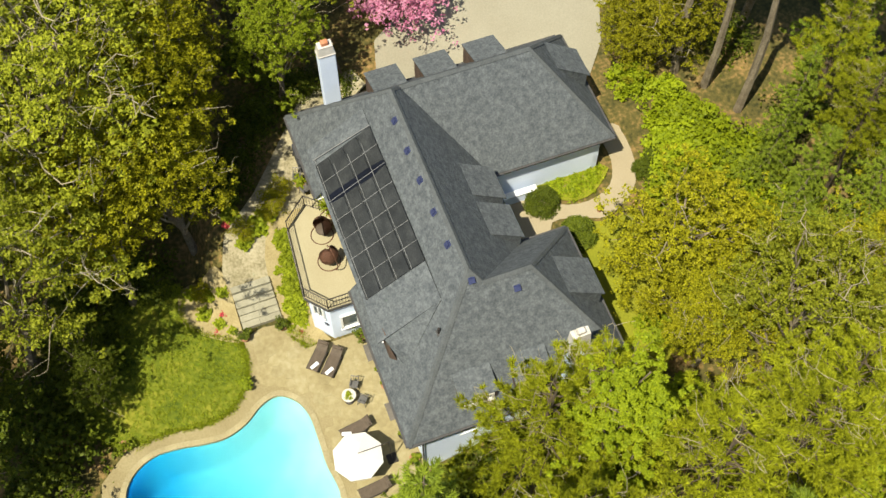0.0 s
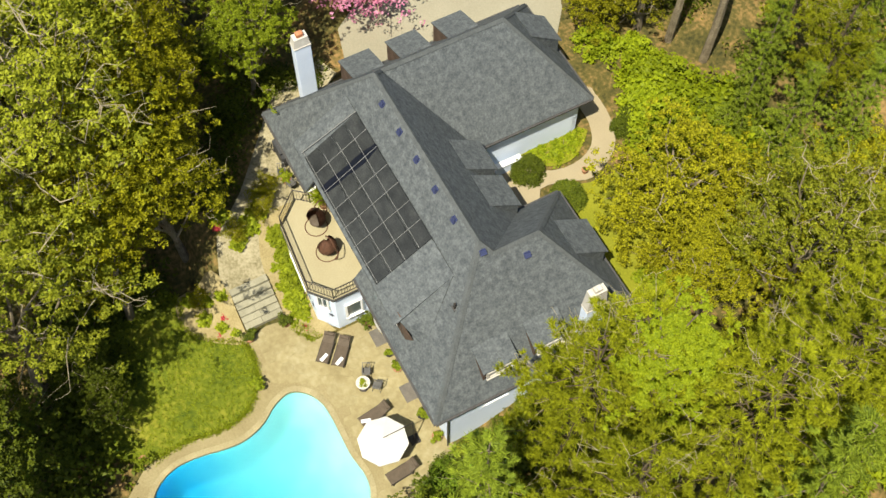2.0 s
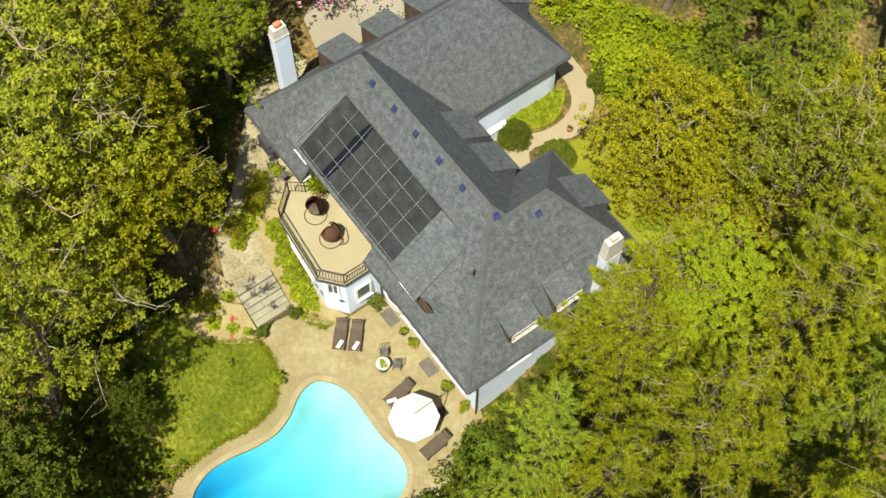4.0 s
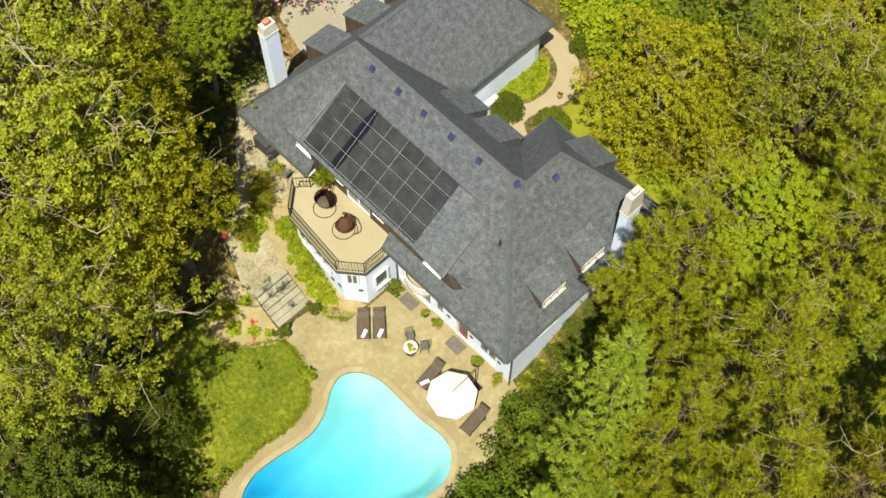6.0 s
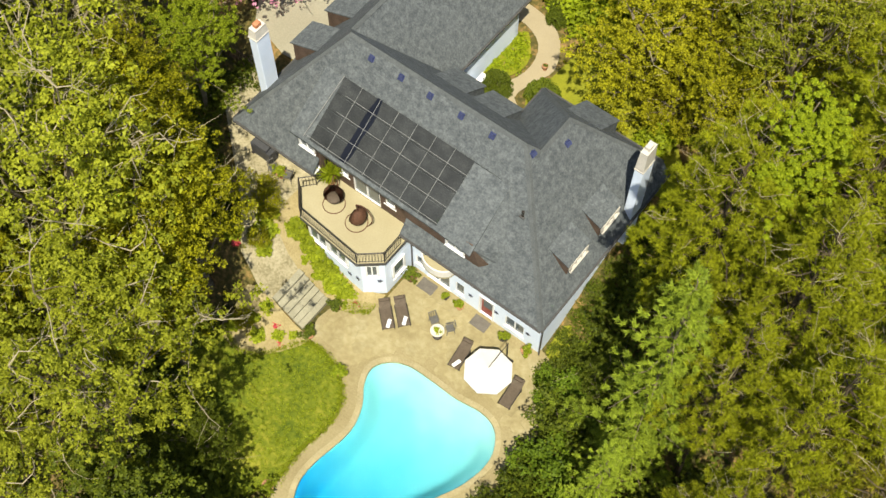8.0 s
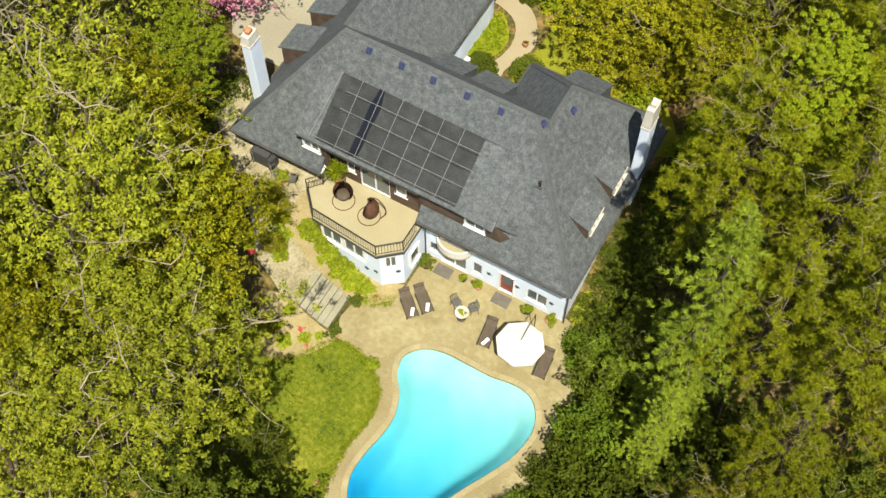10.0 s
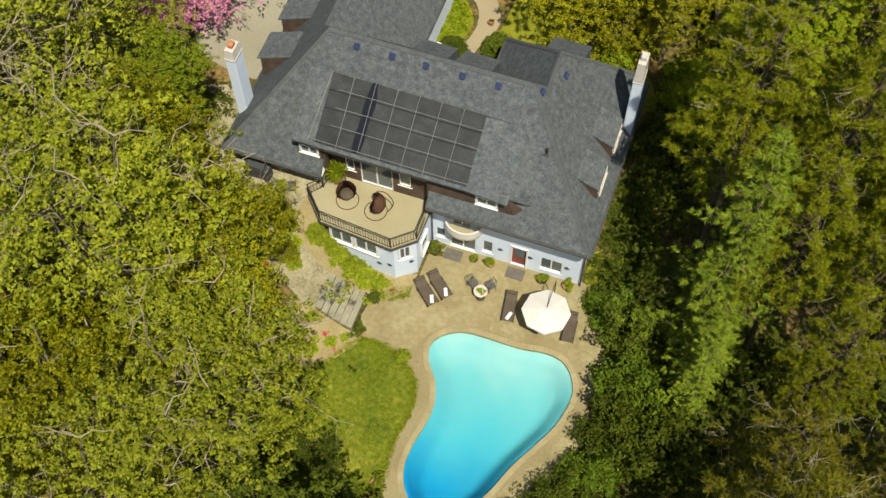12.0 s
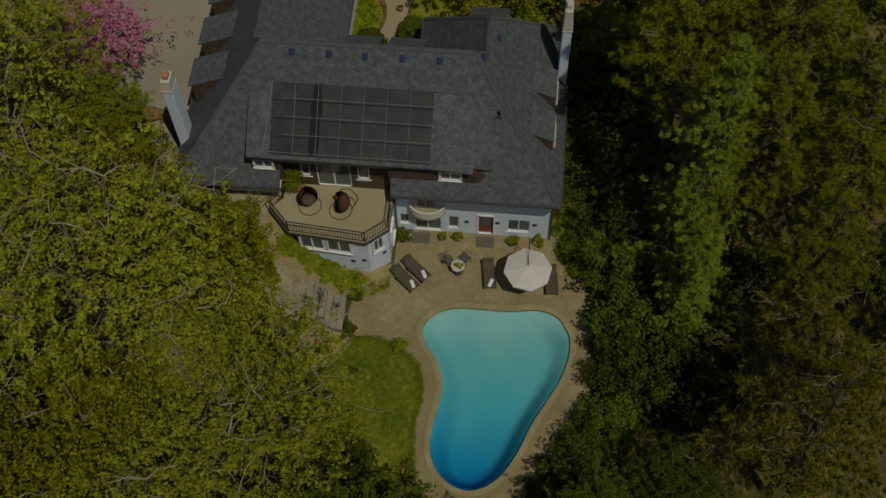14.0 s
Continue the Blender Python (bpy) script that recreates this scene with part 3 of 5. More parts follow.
for y in (8.3, 11.9):
    bm = boxed(-19.62, -19.56, y - 1.3, y + 1.3, 2.5, 4.8)
    part("garage_door", bm, M_TRIM, house, "white garage door")
entry_door = part("entry_door", boxed(-10.6, -9.4, 7.72, 7.80, 2.5, 4.6), M_BROWN, house, "brown panelled front door")
red_door = part("door", boxed(DOOR[0] - DOOR[1] / 2 + 0.02, DOOR[0] + DOOR[1] / 2 - 0.02, 0.12, 0.18, 0.03, 1.97), M_REDDOOR, house, "red-brown half-glazed door")
bm = bmesh.new()
for a, b, c, d in ((-0.51, -0.41, 0, 2.05), (0.41, 0.51, 0, 2.05), (-0.51, 0.51, 1.97, 2.09)):
    box(bm, DOOR[0] + a, DOOR[0] + b, -0.05, 0.14, c, d)
part("door_frame", bm, M_TRIM, house)
part("door_glass", boxed(DOOR[0] - 0.28, DOOR[0] + 0.28, 0.10, 0.125, 0.8, 1.75), M_GLASS, red_door)
part("door_handle", boxed(DOOR[0] + 0.33, DOOR[0] + 0.38, 0.06, 0.12, 0.95, 1.1), M_IRON, red_door)
# soffit closes the eaves from below
for x0, x1 in ((XW + 0.1, XT0), (XT1, XE - 0.1)):
    part("soffit", prism(bmesh.new(), [(x0, YS + 0.1), (x1, YS + 0.1), (x1, 0.0), (x0, 0.0)], 4.84, 4.88), M_TRIM, house)
for x, y in ((0.30, -0.10), (-8.45, -0.12)):
    bm = bmesh.new()
    tube(bm, (x, y, 0.05), (x, y, 4.75), 0.05, seg=8)
    tube(bm, (x, y, 4.75), (x + (0.3 if x > 0 else 0), YS + 0.05, 4.92), 0.05, seg=8)
    part("downspout", bm, M_GUTTER, house)


def shed_dormer(front, width, z_front, rise, roof_run, turn, panes, zbase, over=0.20, side=None):
    """A shed dormer: brown cheeks, a low roof running back into the slope, and a strip of windows. Local -y is its front."""
    d = new("dormer")
    d.parent = house
    d.matrix_basis = pose(front[0], front[1], 0, 0, 0, turn)
    h = z_front
    w = width / 2
    zb = h + rise
    roof = bmesh.new()
    slab(roof, [(-w - 0.03, -over, h - over * rise / roof_run + 0.10), (w + 0.03, -over, h - over * rise / roof_run + 0.10), (w + 0.03, roof_run, zb + 0.10), (-w - 0.03, roof_run, zb + 0.10)], 0.09)
    part("dormer_roof", roof, M_ROOF, d, "low-pitched grey shingle roof")
    for s in (-1, 1):
        bm = bmesh.new()
        x0, x1 = sorted((s * w, s * (w - 0.12)))
        a = [bm.verts.new((x0, *p)) for p in ((0, zbase), (0, h), (roof_run, zb), (roof_run, zb - 0.3))]
        b = [bm.verts.new((x1, v.co.y, v.co.z)) for v in a]
        bm.faces.new(a)
        bm.faces.new(b[::-1])
        for k in range(4):
            bm.faces.new((a[k], b[k], b[(k + 1) % 4], a[(k + 1) % 4]))
        bmesh.ops.recalc_face_normals(bm, faces=bm.faces)
        part("cheek", bm, side or M_BROWN, d, "dark shingled cheek")
    part("front", boxed(-w + 0.12, w - 0.12, 0.10, 0.2, zbase, h), M_BROWN, d)
    win = window(pose(0, 0.06 if over > 0.15 else -0.03, zbase + 0.16), width - 0.5, max(0.4, h - zbase - 0.3), panes, parent=d, frame_mat=M_CAP if over < 0.15 else None)
    return d


# east slope
for y in (2.95, 5.8):
    shed_dormer((0.0, y), 1.9, 6.75, 0.62, 1.3, 90, 3, 5.95, 0.06)
# west slope
for y in (4.75, 7.65, 10.6):
    shed_dormer((-19.85, y), 1.85, 7.25, 0.8, 1.9, -90, 2, 5.8)
# north slopes
shed_dormer((-10.85, 8.1), 2.0, 7.0, 1.4, 1.9, 180, 2, 6.1, 0.2, M_ROOF)
shed_dormer((-8.35, 8.1), 2.0, 7.0, 1.4, 1.9, 180, 2, 6.1, 0.2, M_ROOF)
shed_dormer((-3.9, 10.6), 2.1, 7.1, 1.4, 1.9, 180, 2, 6.1, 0.2, M_ROOF)
shed_dormer((-16.6, 15.45), 1.9, 7.1, 1.4, 1.9, 180, 2, 6.1, 0.2, M_ROOF)

# long shed roof over the terrace
SX0, SX1, SY0, SY1, SZ0, SZ1 = -16.0, -4.1, -0.75, 2.55, 7.55, 9.72
bm = bmesh.new()
slab(bm, [(SX0, SY0, SZ0), (-6.3, SY0, SZ0), (SX1, SY0, SZ0 - 0.25), (SX1, SY1, SZ1 - 0.06), (-6.3, SY1, SZ1), (SX0, SY1, SZ1)], 0.12)
part("shed_roof", bm, M_ROOF, house, "dark grey asphalt shingles")
DZ = 3.75   # terrace floor
cuts = [(-12.65, -10.8, DZ + 0.02, DZ + 2.1), (-13.5, -13.0, DZ + 0.9, DZ + 2.0), (-10.4, -9.75, DZ + 0.9, DZ + 2.0)]
opening_wall("wall", "x", 0.20, (XT0, XT1), DZ - 0.4, 7.95, 0.25, cuts, M_BROWN, 1)
opening_wall("wall", "x", -0.35, (SX0 + 0.1, XT0), 5.6, 7.65, 0.2, [(-15.8, -14.8, 6.0, 6.65)], M_BROWN, 1)
opening_wall("wall", "x", -0.35, (XT1, SX1 - 0.13), 5.6, 7.65, 0.2, [(-5.85, -4.75, 6.0, 6.65)], M_BROWN, 1)
for x in (XT0, XT1):
    part("terrace_side_wall", boxed(x - 0.1, x + 0.1, -0.35, 0.2, DZ - 0.4, 7.5), M_BROWN, house)
part("lintel_shadow_board", boxed(XT0, XT1, -0.70, -0.62, 7.2, 7.42), M_GUTTER, house)
window(pose(-11.72, 0.27, DZ + 0.02), 1.85, 2.05, 2, "patio_door")
window(pose(-13.25, 0.27, DZ + 0.9), 0.5, 1.1, 1, fill=M_WINDOWFILL)
window(pose(-10.08, 0.27, DZ + 0.9), 0.65, 1.1, 1, fill=M_WINDOWFILL)
window(pose(-15.3, -0.31, 6.0), 1.0, 0.62, 2)
window(pose(-5.3, -0.31, 6.0), 1.1, 0.62, 2)
bm = bmesh.new()
pts = [(-0.35, 5.6), (-0.35, 7.46), (SY1 - 0.1, SZ1 - 0.26), (SY1 - 0.1, SZ1 - 0.5)]
a = [bm.verts.new((SX0 + 0.02, *p)) for p in pts]
b = [bm.verts.new((SX0 + 0.14, *p)) for p in pts]
bm.faces.new(a)
bm.faces.new(b[::-1])
for k in range(4):
    bm.faces.new((a[k], b[k], b[(k + 1) % 4], a[(k + 1) % 4]))
bmesh.ops.recalc_face_normals(bm, faces=bm.faces)
part("cheek", bm, M_ROOF, house)
# the east end of the shed falls away in a shingled flank over a small brown gable
bm = bmesh.new()
top = [(SX1 - 0.02, -0.40, 7.38), (SX1 - 0.02, SY1 - 0.05, SZ1 - 0.10), (SX1 + 1.15, 0.55, ZS + K * (0.55 - YS) + 0.03), (SX1 + 1.05, 0.12, ZS + K * (0.12 - YS) + 0.03)]
slab(bm, top, 0.10)
part("roof_flank", bm, M_ROOF, house, "dark grey asphalt shingles")
bm = bmesh.new()
slab(bm, [(SX1 - 0.1, -0.36, 7.34), (SX1 + 0.72, -0.08, ZS + K * (-0.02 - YS)), (SX1 + 0.3, -0.34, ZS + K * (-0.34 - YS)), (SX1 - 0.1, -0.36, ZS + K * (-0.36 - YS))], 0.05)
part("gable", bm, M_BROWN, house, "dark brown shingled gable")

# bay below the terrace and the terrace itself
BAY = [(-14.4, 0.3), (-14.6, -1.0), (-13.5, -2.75), (-9.6, -3.05), (-8.6, -2.2), (-8.6, 0.3)]
TERR = [(-14.4, 0.45), (-14.6, -0.85), (-15.2, -1.55), (-13.9, -2.95), (-9.62, -3.3), (-8.45, -2.3), (-8.45, 0.45)]
part("bay_wall", prism(bmesh.new(), BAY, -0.3, DZ - 0.25), M_WALL, house, "white stucco bay under the terrace")
part("terrace_fascia", prism(bmesh.new(), TERR, DZ - 0.25, DZ - 0.05), M_GUTTER, house)
part("terrace_floor", prism(bmesh.new(), [(x + (0.04 if x < -12 else -0.04), y + (0.04 if y < 0 else -0.01)) for x, y in TERR], DZ - 0.05, DZ), M_DECK, house, "tan coated terrace floor")
for x, y, turn, w in ((-12.7, -2.90, -4.4, 1.3), (-11.2, -3.02, -4.4, 1.3), (-9.1, -2.70, 40, 0.6)):
    window(pose(x, y, 2.15, rz=turn), w, 1.15, 2, fill=M_WINDOWFILL)
window(pose(-8.52, -1.2, 1.0, rz=90), 0.9, 1.3, 1, fill=M_WINDOWFILL)


def railing():
    r = thing("terrace_railing", "black wrought iron railing round the terrace", "railing", pose(0, 0, DZ))
    pts = [(-14.5, -0.1), (-14.5, -0.85), (-15.1, -1.55), (-13.88, -2.87), (-9.66, -3.22), (-8.53, -2.25), (-8.53, -0.9)]
    for (x0, y0), (x1, y1) in zip(pts, pts[1:]):
        bm = bmesh.new()
        tube(bm, (x0, y0, 1.0), (x1, y1, 1.0), 0.032)
        part("top_rail", bm, M_IRON, r)
        bm = bmesh.new()
        tube(bm, (x0, y0, 0.12), (x1, y1, 0.12), 0.02)
        part("bottom_rail", bm, M_IRON, r)
        n = max(2, int(math.dist((x0, y0), (x1, y1)) / 0.16))
        for k in range(n + 1):
            u = k / n
            x, y = x0 + (x1 - x0) * u, y0 + (y1 - y0) * u
            bm = bmesh.new()
            big = k == 0
            tube(bm, (x, y, 0.0), (x, y, 1.05 if big else 1.0), 0.035 if big else 0.013, seg=5)
            part("post" if big else "baluster", bm, M_IRON, r)
    return r


railing()


def chimney(name, x, y, wx, wy, z0, z1, label, clay, head, head_mat):
    """A plain stack whose weathered head tapers in above a thin drip course."""
    c = thing(name, label, "chimney", pose(x, y, 0))
    zh = z1 - head
    part("shaft", boxed(-wx / 2, wx / 2, -wy / 2, wy / 2, z0, zh, bevel=0.03), M_WALL, c, "white stucco stack")
    part("collar", boxed(-wx / 2 - 0.03, wx / 2 + 0.03, -wy / 2 - 0.03, wy / 2 + 0.03, zh, zh + 0.10, bevel=0.02), head_mat, c)
    bm = bmesh.new()
    rings = []
    for k, z in ((1.0, zh + 0.10), (0.84, z1 - 0.12), (0.84, z1)):
        rings.append([bm.verts.new((sx * wx / 2 * k, sy * wy / 2 * k, z)) for sx, sy in ((-1, -1), (1, -1), (1, 1), (-1, 1))])
    for a, b in zip(rings, rings[1:]):
        for k in range(4):
            bm.faces.new((a[k], a[(k + 1) % 4], b[(k + 1) % 4], b[k]))
    bm.faces.new(rings[-1])
    part("cap", bm, head_mat, c, "weathered cream chimney head")
    part("flue", boxed(-0.15, 0.15, -0.2, 0.2, z1, z1 + 0.26, bevel=0.03), clay, c, "clay flue")
    return c


chimney("chimney", -20.12, 1.85, 0.58, 0.95, 0.5, 10.5, "tall white stucco chimney against the house end", M_BRICK, 0.7, M_CAP)
chimney("chimney", 0.34, 7.65, 0.50, 1.05, 0.5, 11.1, "tall white stucco chimney rising through the eave", M_CAP, 1.5, M_CAP)


# solar pool heating mats on the shed roof
def shed_z(y):
    return SZ0 + (SZ1 - SZ0) * (y - SY0) / (SY1 - SY0)


def solar_array():
    s = thing("solar_array", "black solar pool-heating panels with grey pipes on the roof", "solar panel", pose(0, 0, 0))
    x0, x1, y0, y1 = -14.75, -6.32, -0.62, 2.54
    cols, rows = 7, 4
    for c in range(cols):
        for r in range(rows):
            a0, a1 = x0 + (x1 - x0) * c / cols + 0.02, x0 + (x1 - x0) * (c + 1) / cols - 0.02
            b0, b1 = y0 + (y1 - y0) * r / rows + 0.015, y0 + (y1 - y0) * (r + 1) / rows - 0.015
            bm = bmesh.new()
            slab(bm, [(a0, b0, shed_z(b0) + 0.10), (a1, b0, shed_z(b0) + 0.10), (a1, b1, shed_z(b1) + 0.10), (a0, b1, shed_z(b1) + 0.10)], 0.04)
            part("panel", bm, M_SOLAR, s)
    for c in range(1, cols):
        x = x0 + (x1 - x0) * c / cols
        bm = bmesh.new()
        tube(bm, (x, y0, shed_z(y0) + 0.12), (x, y1, shed_z(y1) + 0.12), 0.015)
        part("pipe", bm, M_PIPE, s)
    for r in range(rows):
        y = y0 + (y1 - y0) * (r + 0.12) / rows
        bm = bmesh.new()
        tube(bm, (x0 + (0.6 if r else -0.3), y, shed_z(y) + 0.125), (x1, y, shed_z(y) + 0.125), 0.015)
        part("pipe", bm, M_PIPE, s)
    bm = bmesh.new()
    tube(bm, (x0 - 0.35, y0, shed_z(y0) + 0.13), (x0 - 0.02, y1, shed_z(y1) + 0.13), 0.03)
    part("pipe", bm, M_PIPE, s)
    # dark glossy strip of uneven width running up the panels
    bm = bmesh.new()
    xs = x0 + (x1 - x0) * 1.85 / cols
    n = 14
    left, right = [], []
    for k in range(n + 1):
        u = k / n
        y = y0 + (y1 - y0) * u
        wv = 0.16 + 0.20 * abs(math.sin(2.2 * u + 0.5)) + 0.05 * math.sin(11 * u)
        left.append(bm.verts.new((xs - wv * 0.6 + 0.1 * u, y, shed_z(y) + 0.118)))
        right.append(bm.verts.new((xs + wv + 0.1 * u, y, shed_z(y) + 0.118)))
    for k in range(n):
        bm.faces.new((left[k], right[k], right[k + 1], left[k + 1]))
    part("dark_strip", bm, M_SOLAR_STRIP, s, "irregular dark glossy strip")
    return s


solar_array()


def roof_vent():
    v = thing("roof_vent", "small blue-grey metal roof vent near the ridge", "roof vent", pose(0, 0, 0), group="roof vents")
    bm = boxed(-0.16, 0.16, -0.17, 0.17, -0.03, 0.03)
    part("flashing", bm, M_VENT, v)
    bm = bmesh.new()
    slab(bm, [(-0.14, -0.16, 0.09), (0.14, -0.16, 0.09), (0.12, 0.14, 0.15), (-0.12, 0.14, 0.15)], 0.10)
    part("hood", bm, M_VENT, v)
    return v


slope = math.degrees(math.atan(K))
first = roof_vent()
first.matrix_basis = pose(-13.78, 3.63, ZR - K * 0.37 + 0.03, slope)
for x in (-11.84, -9.99, -8.04, -6.12):
    copy_thing(first, pose(x, 3.63, ZR - K * 0.37 + 0.03, slope))
copy_thing(first, pose(-3.95, 4.0, ZS + K * (XE + 3.95) + 0.03, 0, slope, 0))
copy_thing(first, pose(-3.25, 6.07, ZS + K * (XE + 3.25) + 0.03, 0, slope, 0))
stack = thing("vent_pipe", "short black plumbing vent pipe on the roof", "vent pipe", pose(-2.92, 1.97, 8.80))
part("pipe", tube(bmesh.new(), (0, 0, -0.3), (0, 0, 0.45), 0.07, seg=10), M_IRON, stack)
part("flashing", boxed(-0.15, 0.15, -0.12, 0.12, -0.06, 0.02), M_GUTTER, stack)


# ---- patio furniture ----
def lounger(towel=True):
    s = thing("sun_lounger", "brown sling sun lounger with a folded white towel" if towel else "brown sling sun lounger on the patio", "sun lounger", pose(0, 0, 0), group="sun loungers")
    bm = bmesh.new()
    slab(bm, [(-0.31, -0.90, 0.36), (0.31, -0.90, 0.36), (0.31, 0.30, 0.36), (-0.31, 0.30, 0.36)], 0.06)
    part("seat", bm, M_LOUNGE, s)
    bm = bmesh.new()
    slab(bm, [(-0.31, 0.30, 0.37), (0.31, 0.30, 0.37), (0.31, 0.80, 0.72), (-0.31, 0.80, 0.72)], 0.06)
    part("backrest", bm, M_LOUNGE, s)
    for x in (-0.33, 0.33):
        bm = bmesh.new()
        box(bm, x - 0.025, x + 0.025, -0.92, 0.45, 0.27, 0.33)
        part("side_rail", bm, M_IRON, s)
        for y in (-0.78, 0.38):
            part("leg", boxed(x - 0.025, x + 0.025, y - 0.025, y + 0.025, 0.0, 0.28), M_IRON, s)
    part("headrest", boxed(-0.26, 0.26, 0.60, 0.78, 0.62, 0.77, bevel=0.03), M_LOUNGE, s)
    if towel:
        bm = boxed(-0.1, 0.1, -0.26, 0.26, 0.0, 0.06, bevel=0.02)
        bmesh.ops.transform(bm, matrix=pose(0.05, -0.62, 0.365, 0, 0, -25), verts=bm.verts)
        part("towel", bm, M_TOWEL, s, "folded white towel")
    return s


def heading(head, foot):
    return math.degrees(math.atan2(head[1] - foot[1], head[0] - foot[0])) - 90


one = lounger()
for k, (h, f) in enumerate((((-8.24, -2.9), (-7.12, -3.9)), ((-7.66, -2.27), (-6.54, -3.23)), ((-3.06, -2.0), (-2.86, -3.49)))):
    m = pose((h[0] + f[0]) / 2, (h[1] + f[1]) / 2, 0, 0, 0, heading(h, f))
    if k == 0:
        one.matrix_basis = m
    else:
        copy_thing(one, m)
lounger(False).matrix_basis = pose(0.53, -2.85, 0, 0, 0, 5)


def umbrella():
    u = thing("cantilever_umbrella", "open cream octagonal cantilever patio umbrella", "umbrella", pose(-0.84, -3.25, 0))
    R, z = 1.34, 2.05
    bm = bmesh.new()
    top = bm.verts.new((0, 0, z + 0.42))
    ring = [bm.verts.new((R * math.cos(k * math.tau / 8 + 0.2), R * math.sin(k * math.tau / 8 + 0.2), z)) for k in range(8)]
    low = [bm.verts.new((v.co.x, v.co.y, z - 0.12)) for v in ring]
    for k in range(8):
        bm.faces.new((top, ring[k], ring[(k + 1) % 8]))
        bm.faces.new((ring[k], low[k], low[(k + 1) % 8], ring[(k + 1) % 8]))
    bmesh.ops.recalc_face_normals(bm, faces=bm.faces)
    part("canopy", bm, M_CANVAS, u, "cream octagonal canvas canopy")
    for k in range(8):
        a = k * math.tau / 8 + 0.2
        bm = bmesh.new()
        tube(bm, (0, 0, z + 0.33), (R * 0.97 * math.cos(a), R * 0.97 * math.sin(a), z - 0.06), 0.015)
        part("rib", bm, M_IRON, u)
    part("mast", tube(bmesh.new(), (0.02, 1.75, 0), (0.0, 1.70, 2.55), 0.028, seg=10), M_IRON, u)
    part("arm", tube(bmesh.new(), (0.0, 1.70, 2.53), (0.0, 0.0, z + 0.45), 0.02, seg=8), M_IRON, u)
    part("base", boxed(-0.26, 0.30, 1.47, 2.03, 0.0, 0.08, bevel=0.03), M_IRON, u)
    return u


umbrella()


# ---- plants ----
def leaf_cloud(rng, centres, radius, count, size, flat=0.75, droop=0.0):
    """Pointed leaves scattered round the centres: vertices and faces as arrays."""
    centres = np.asarray(centres, float)
    n = len(centres) * count
    c = np.repeat(centres, count, axis=0)
    off = rng.normal(size=(n, 3))
    off /= np.linalg.norm(off, axis=1, keepdims=True)
    off *= (rng.random((n, 1)) ** 0.45) * radius
    off[:, 2] *= flat
    p = c + off
    nrm = off / radius * 0.6 + rng.normal(size=(n, 3)) * 0.5 + np.array([0.1, -0.25, 1.1])
    nrm /= np.linalg.norm(nrm, axis=1, keepdims=True)
    a = np.cross(nrm, rng.normal(size=(n, 3)))
    a /= np.linalg.norm(a, axis=1, keepdims=True)
    b = np.cross(nrm, a)
    s = size * (0.7 + 0.6 * rng.random((n, 1)))
    tip = np.array([0, 0, -droop]) * s
    v = np.stack([p - a * s - b * s * 0.5, p + a * s + tip, p - a * s * 0.25 + b * s * 0.85], 1).reshape(-1, 3)
    f = np.arange(n * 3).reshape(n, 3)
    return v, f


def needle_cloud(rng, centres, ways, count, length, width, spread=0.85, along=0.55, scatter_by=0.28, lift=0.25):
    """Tufts of needles: thin blades that burst from each centre, leaning along its way."""
    centres, ways = np.asarray(centres, float), np.asarray(ways, float)
    n = len(centres) * count
    c, w = np.repeat(centres, count, axis=0), np.repeat(ways, count, axis=0)
    d = rng.normal(size=(n, 3)) * spread + w * along + np.array([0, 0, lift])
    d /= np.linalg.norm(d, axis=1, keepdims=True)
    a = np.cross(d, rng.normal(size=(n, 3)))
    a /= np.linalg.norm(a, axis=1, keepdims=True)
    L = length * (0.6 + 0.6 * rng.random((n, 1)))
    base = c + d * L * 0.08 + rng.normal(size=(n, 3)) * length * scatter_by
    v = np.stack([base - a * width, base + d * L, base + a * width], 1).reshape(-1, 3)
    f = np.arange(n * 3).reshape(n, 3)
    return v, f


def cloud_mesh(name, chunks, mat, parent=None, label=""):
    v = np.concatenate([c[0] for c in chunks])
    off, faces = 0, []
    for vv, ff in chunks:
        faces.append(ff + off)
        off += len(vv)
    f = np.concatenate(faces)
    me = bpy.data.meshes.new(name)
    me.vertices.add(len(v))
    me.vertices.foreach_set("co", v.astype(np.float32).ravel())
    me.loops.add(f.size)
    me.loops.foreach_set("vertex_index", f.astype(np.int32).ravel())
    me.polygons.add(len(f))
    me.polygons.foreach_set("loop_start", np.arange(0, f.size, f.shape[1], dtype=np.int32))
    me.update(calc_edges=True)
    me.materials.append(mat)
    ob = new(name, me)
    if parent:
        ob.parent = parent
    return tagged(ob, label)


def limb(bm, rng, a, b, r0, r1, bends=3, wob=0.25):
    """A crooked tapering branch; returns the points along it."""
    a, b = np.array(a, float), np.array(b, float)
    pts = [a]
    for k in range(1, bends + 1):
        u = k / bends
        pts.append(a + (b - a) * u + (rng.normal(size=3) * wob * (0 if k == bends else 1)))
    for k in range(bends):
        u0, u1 = k / bends, (k + 1) / bends
        tube(bm, pts[k], pts[k + 1], r0 + (r1 - r0) * u0, r0 + (r1 - r0) * u1, seg=6 if r0 > 0.04 else 4 if r0 > 0.015 else 3)
    return pts


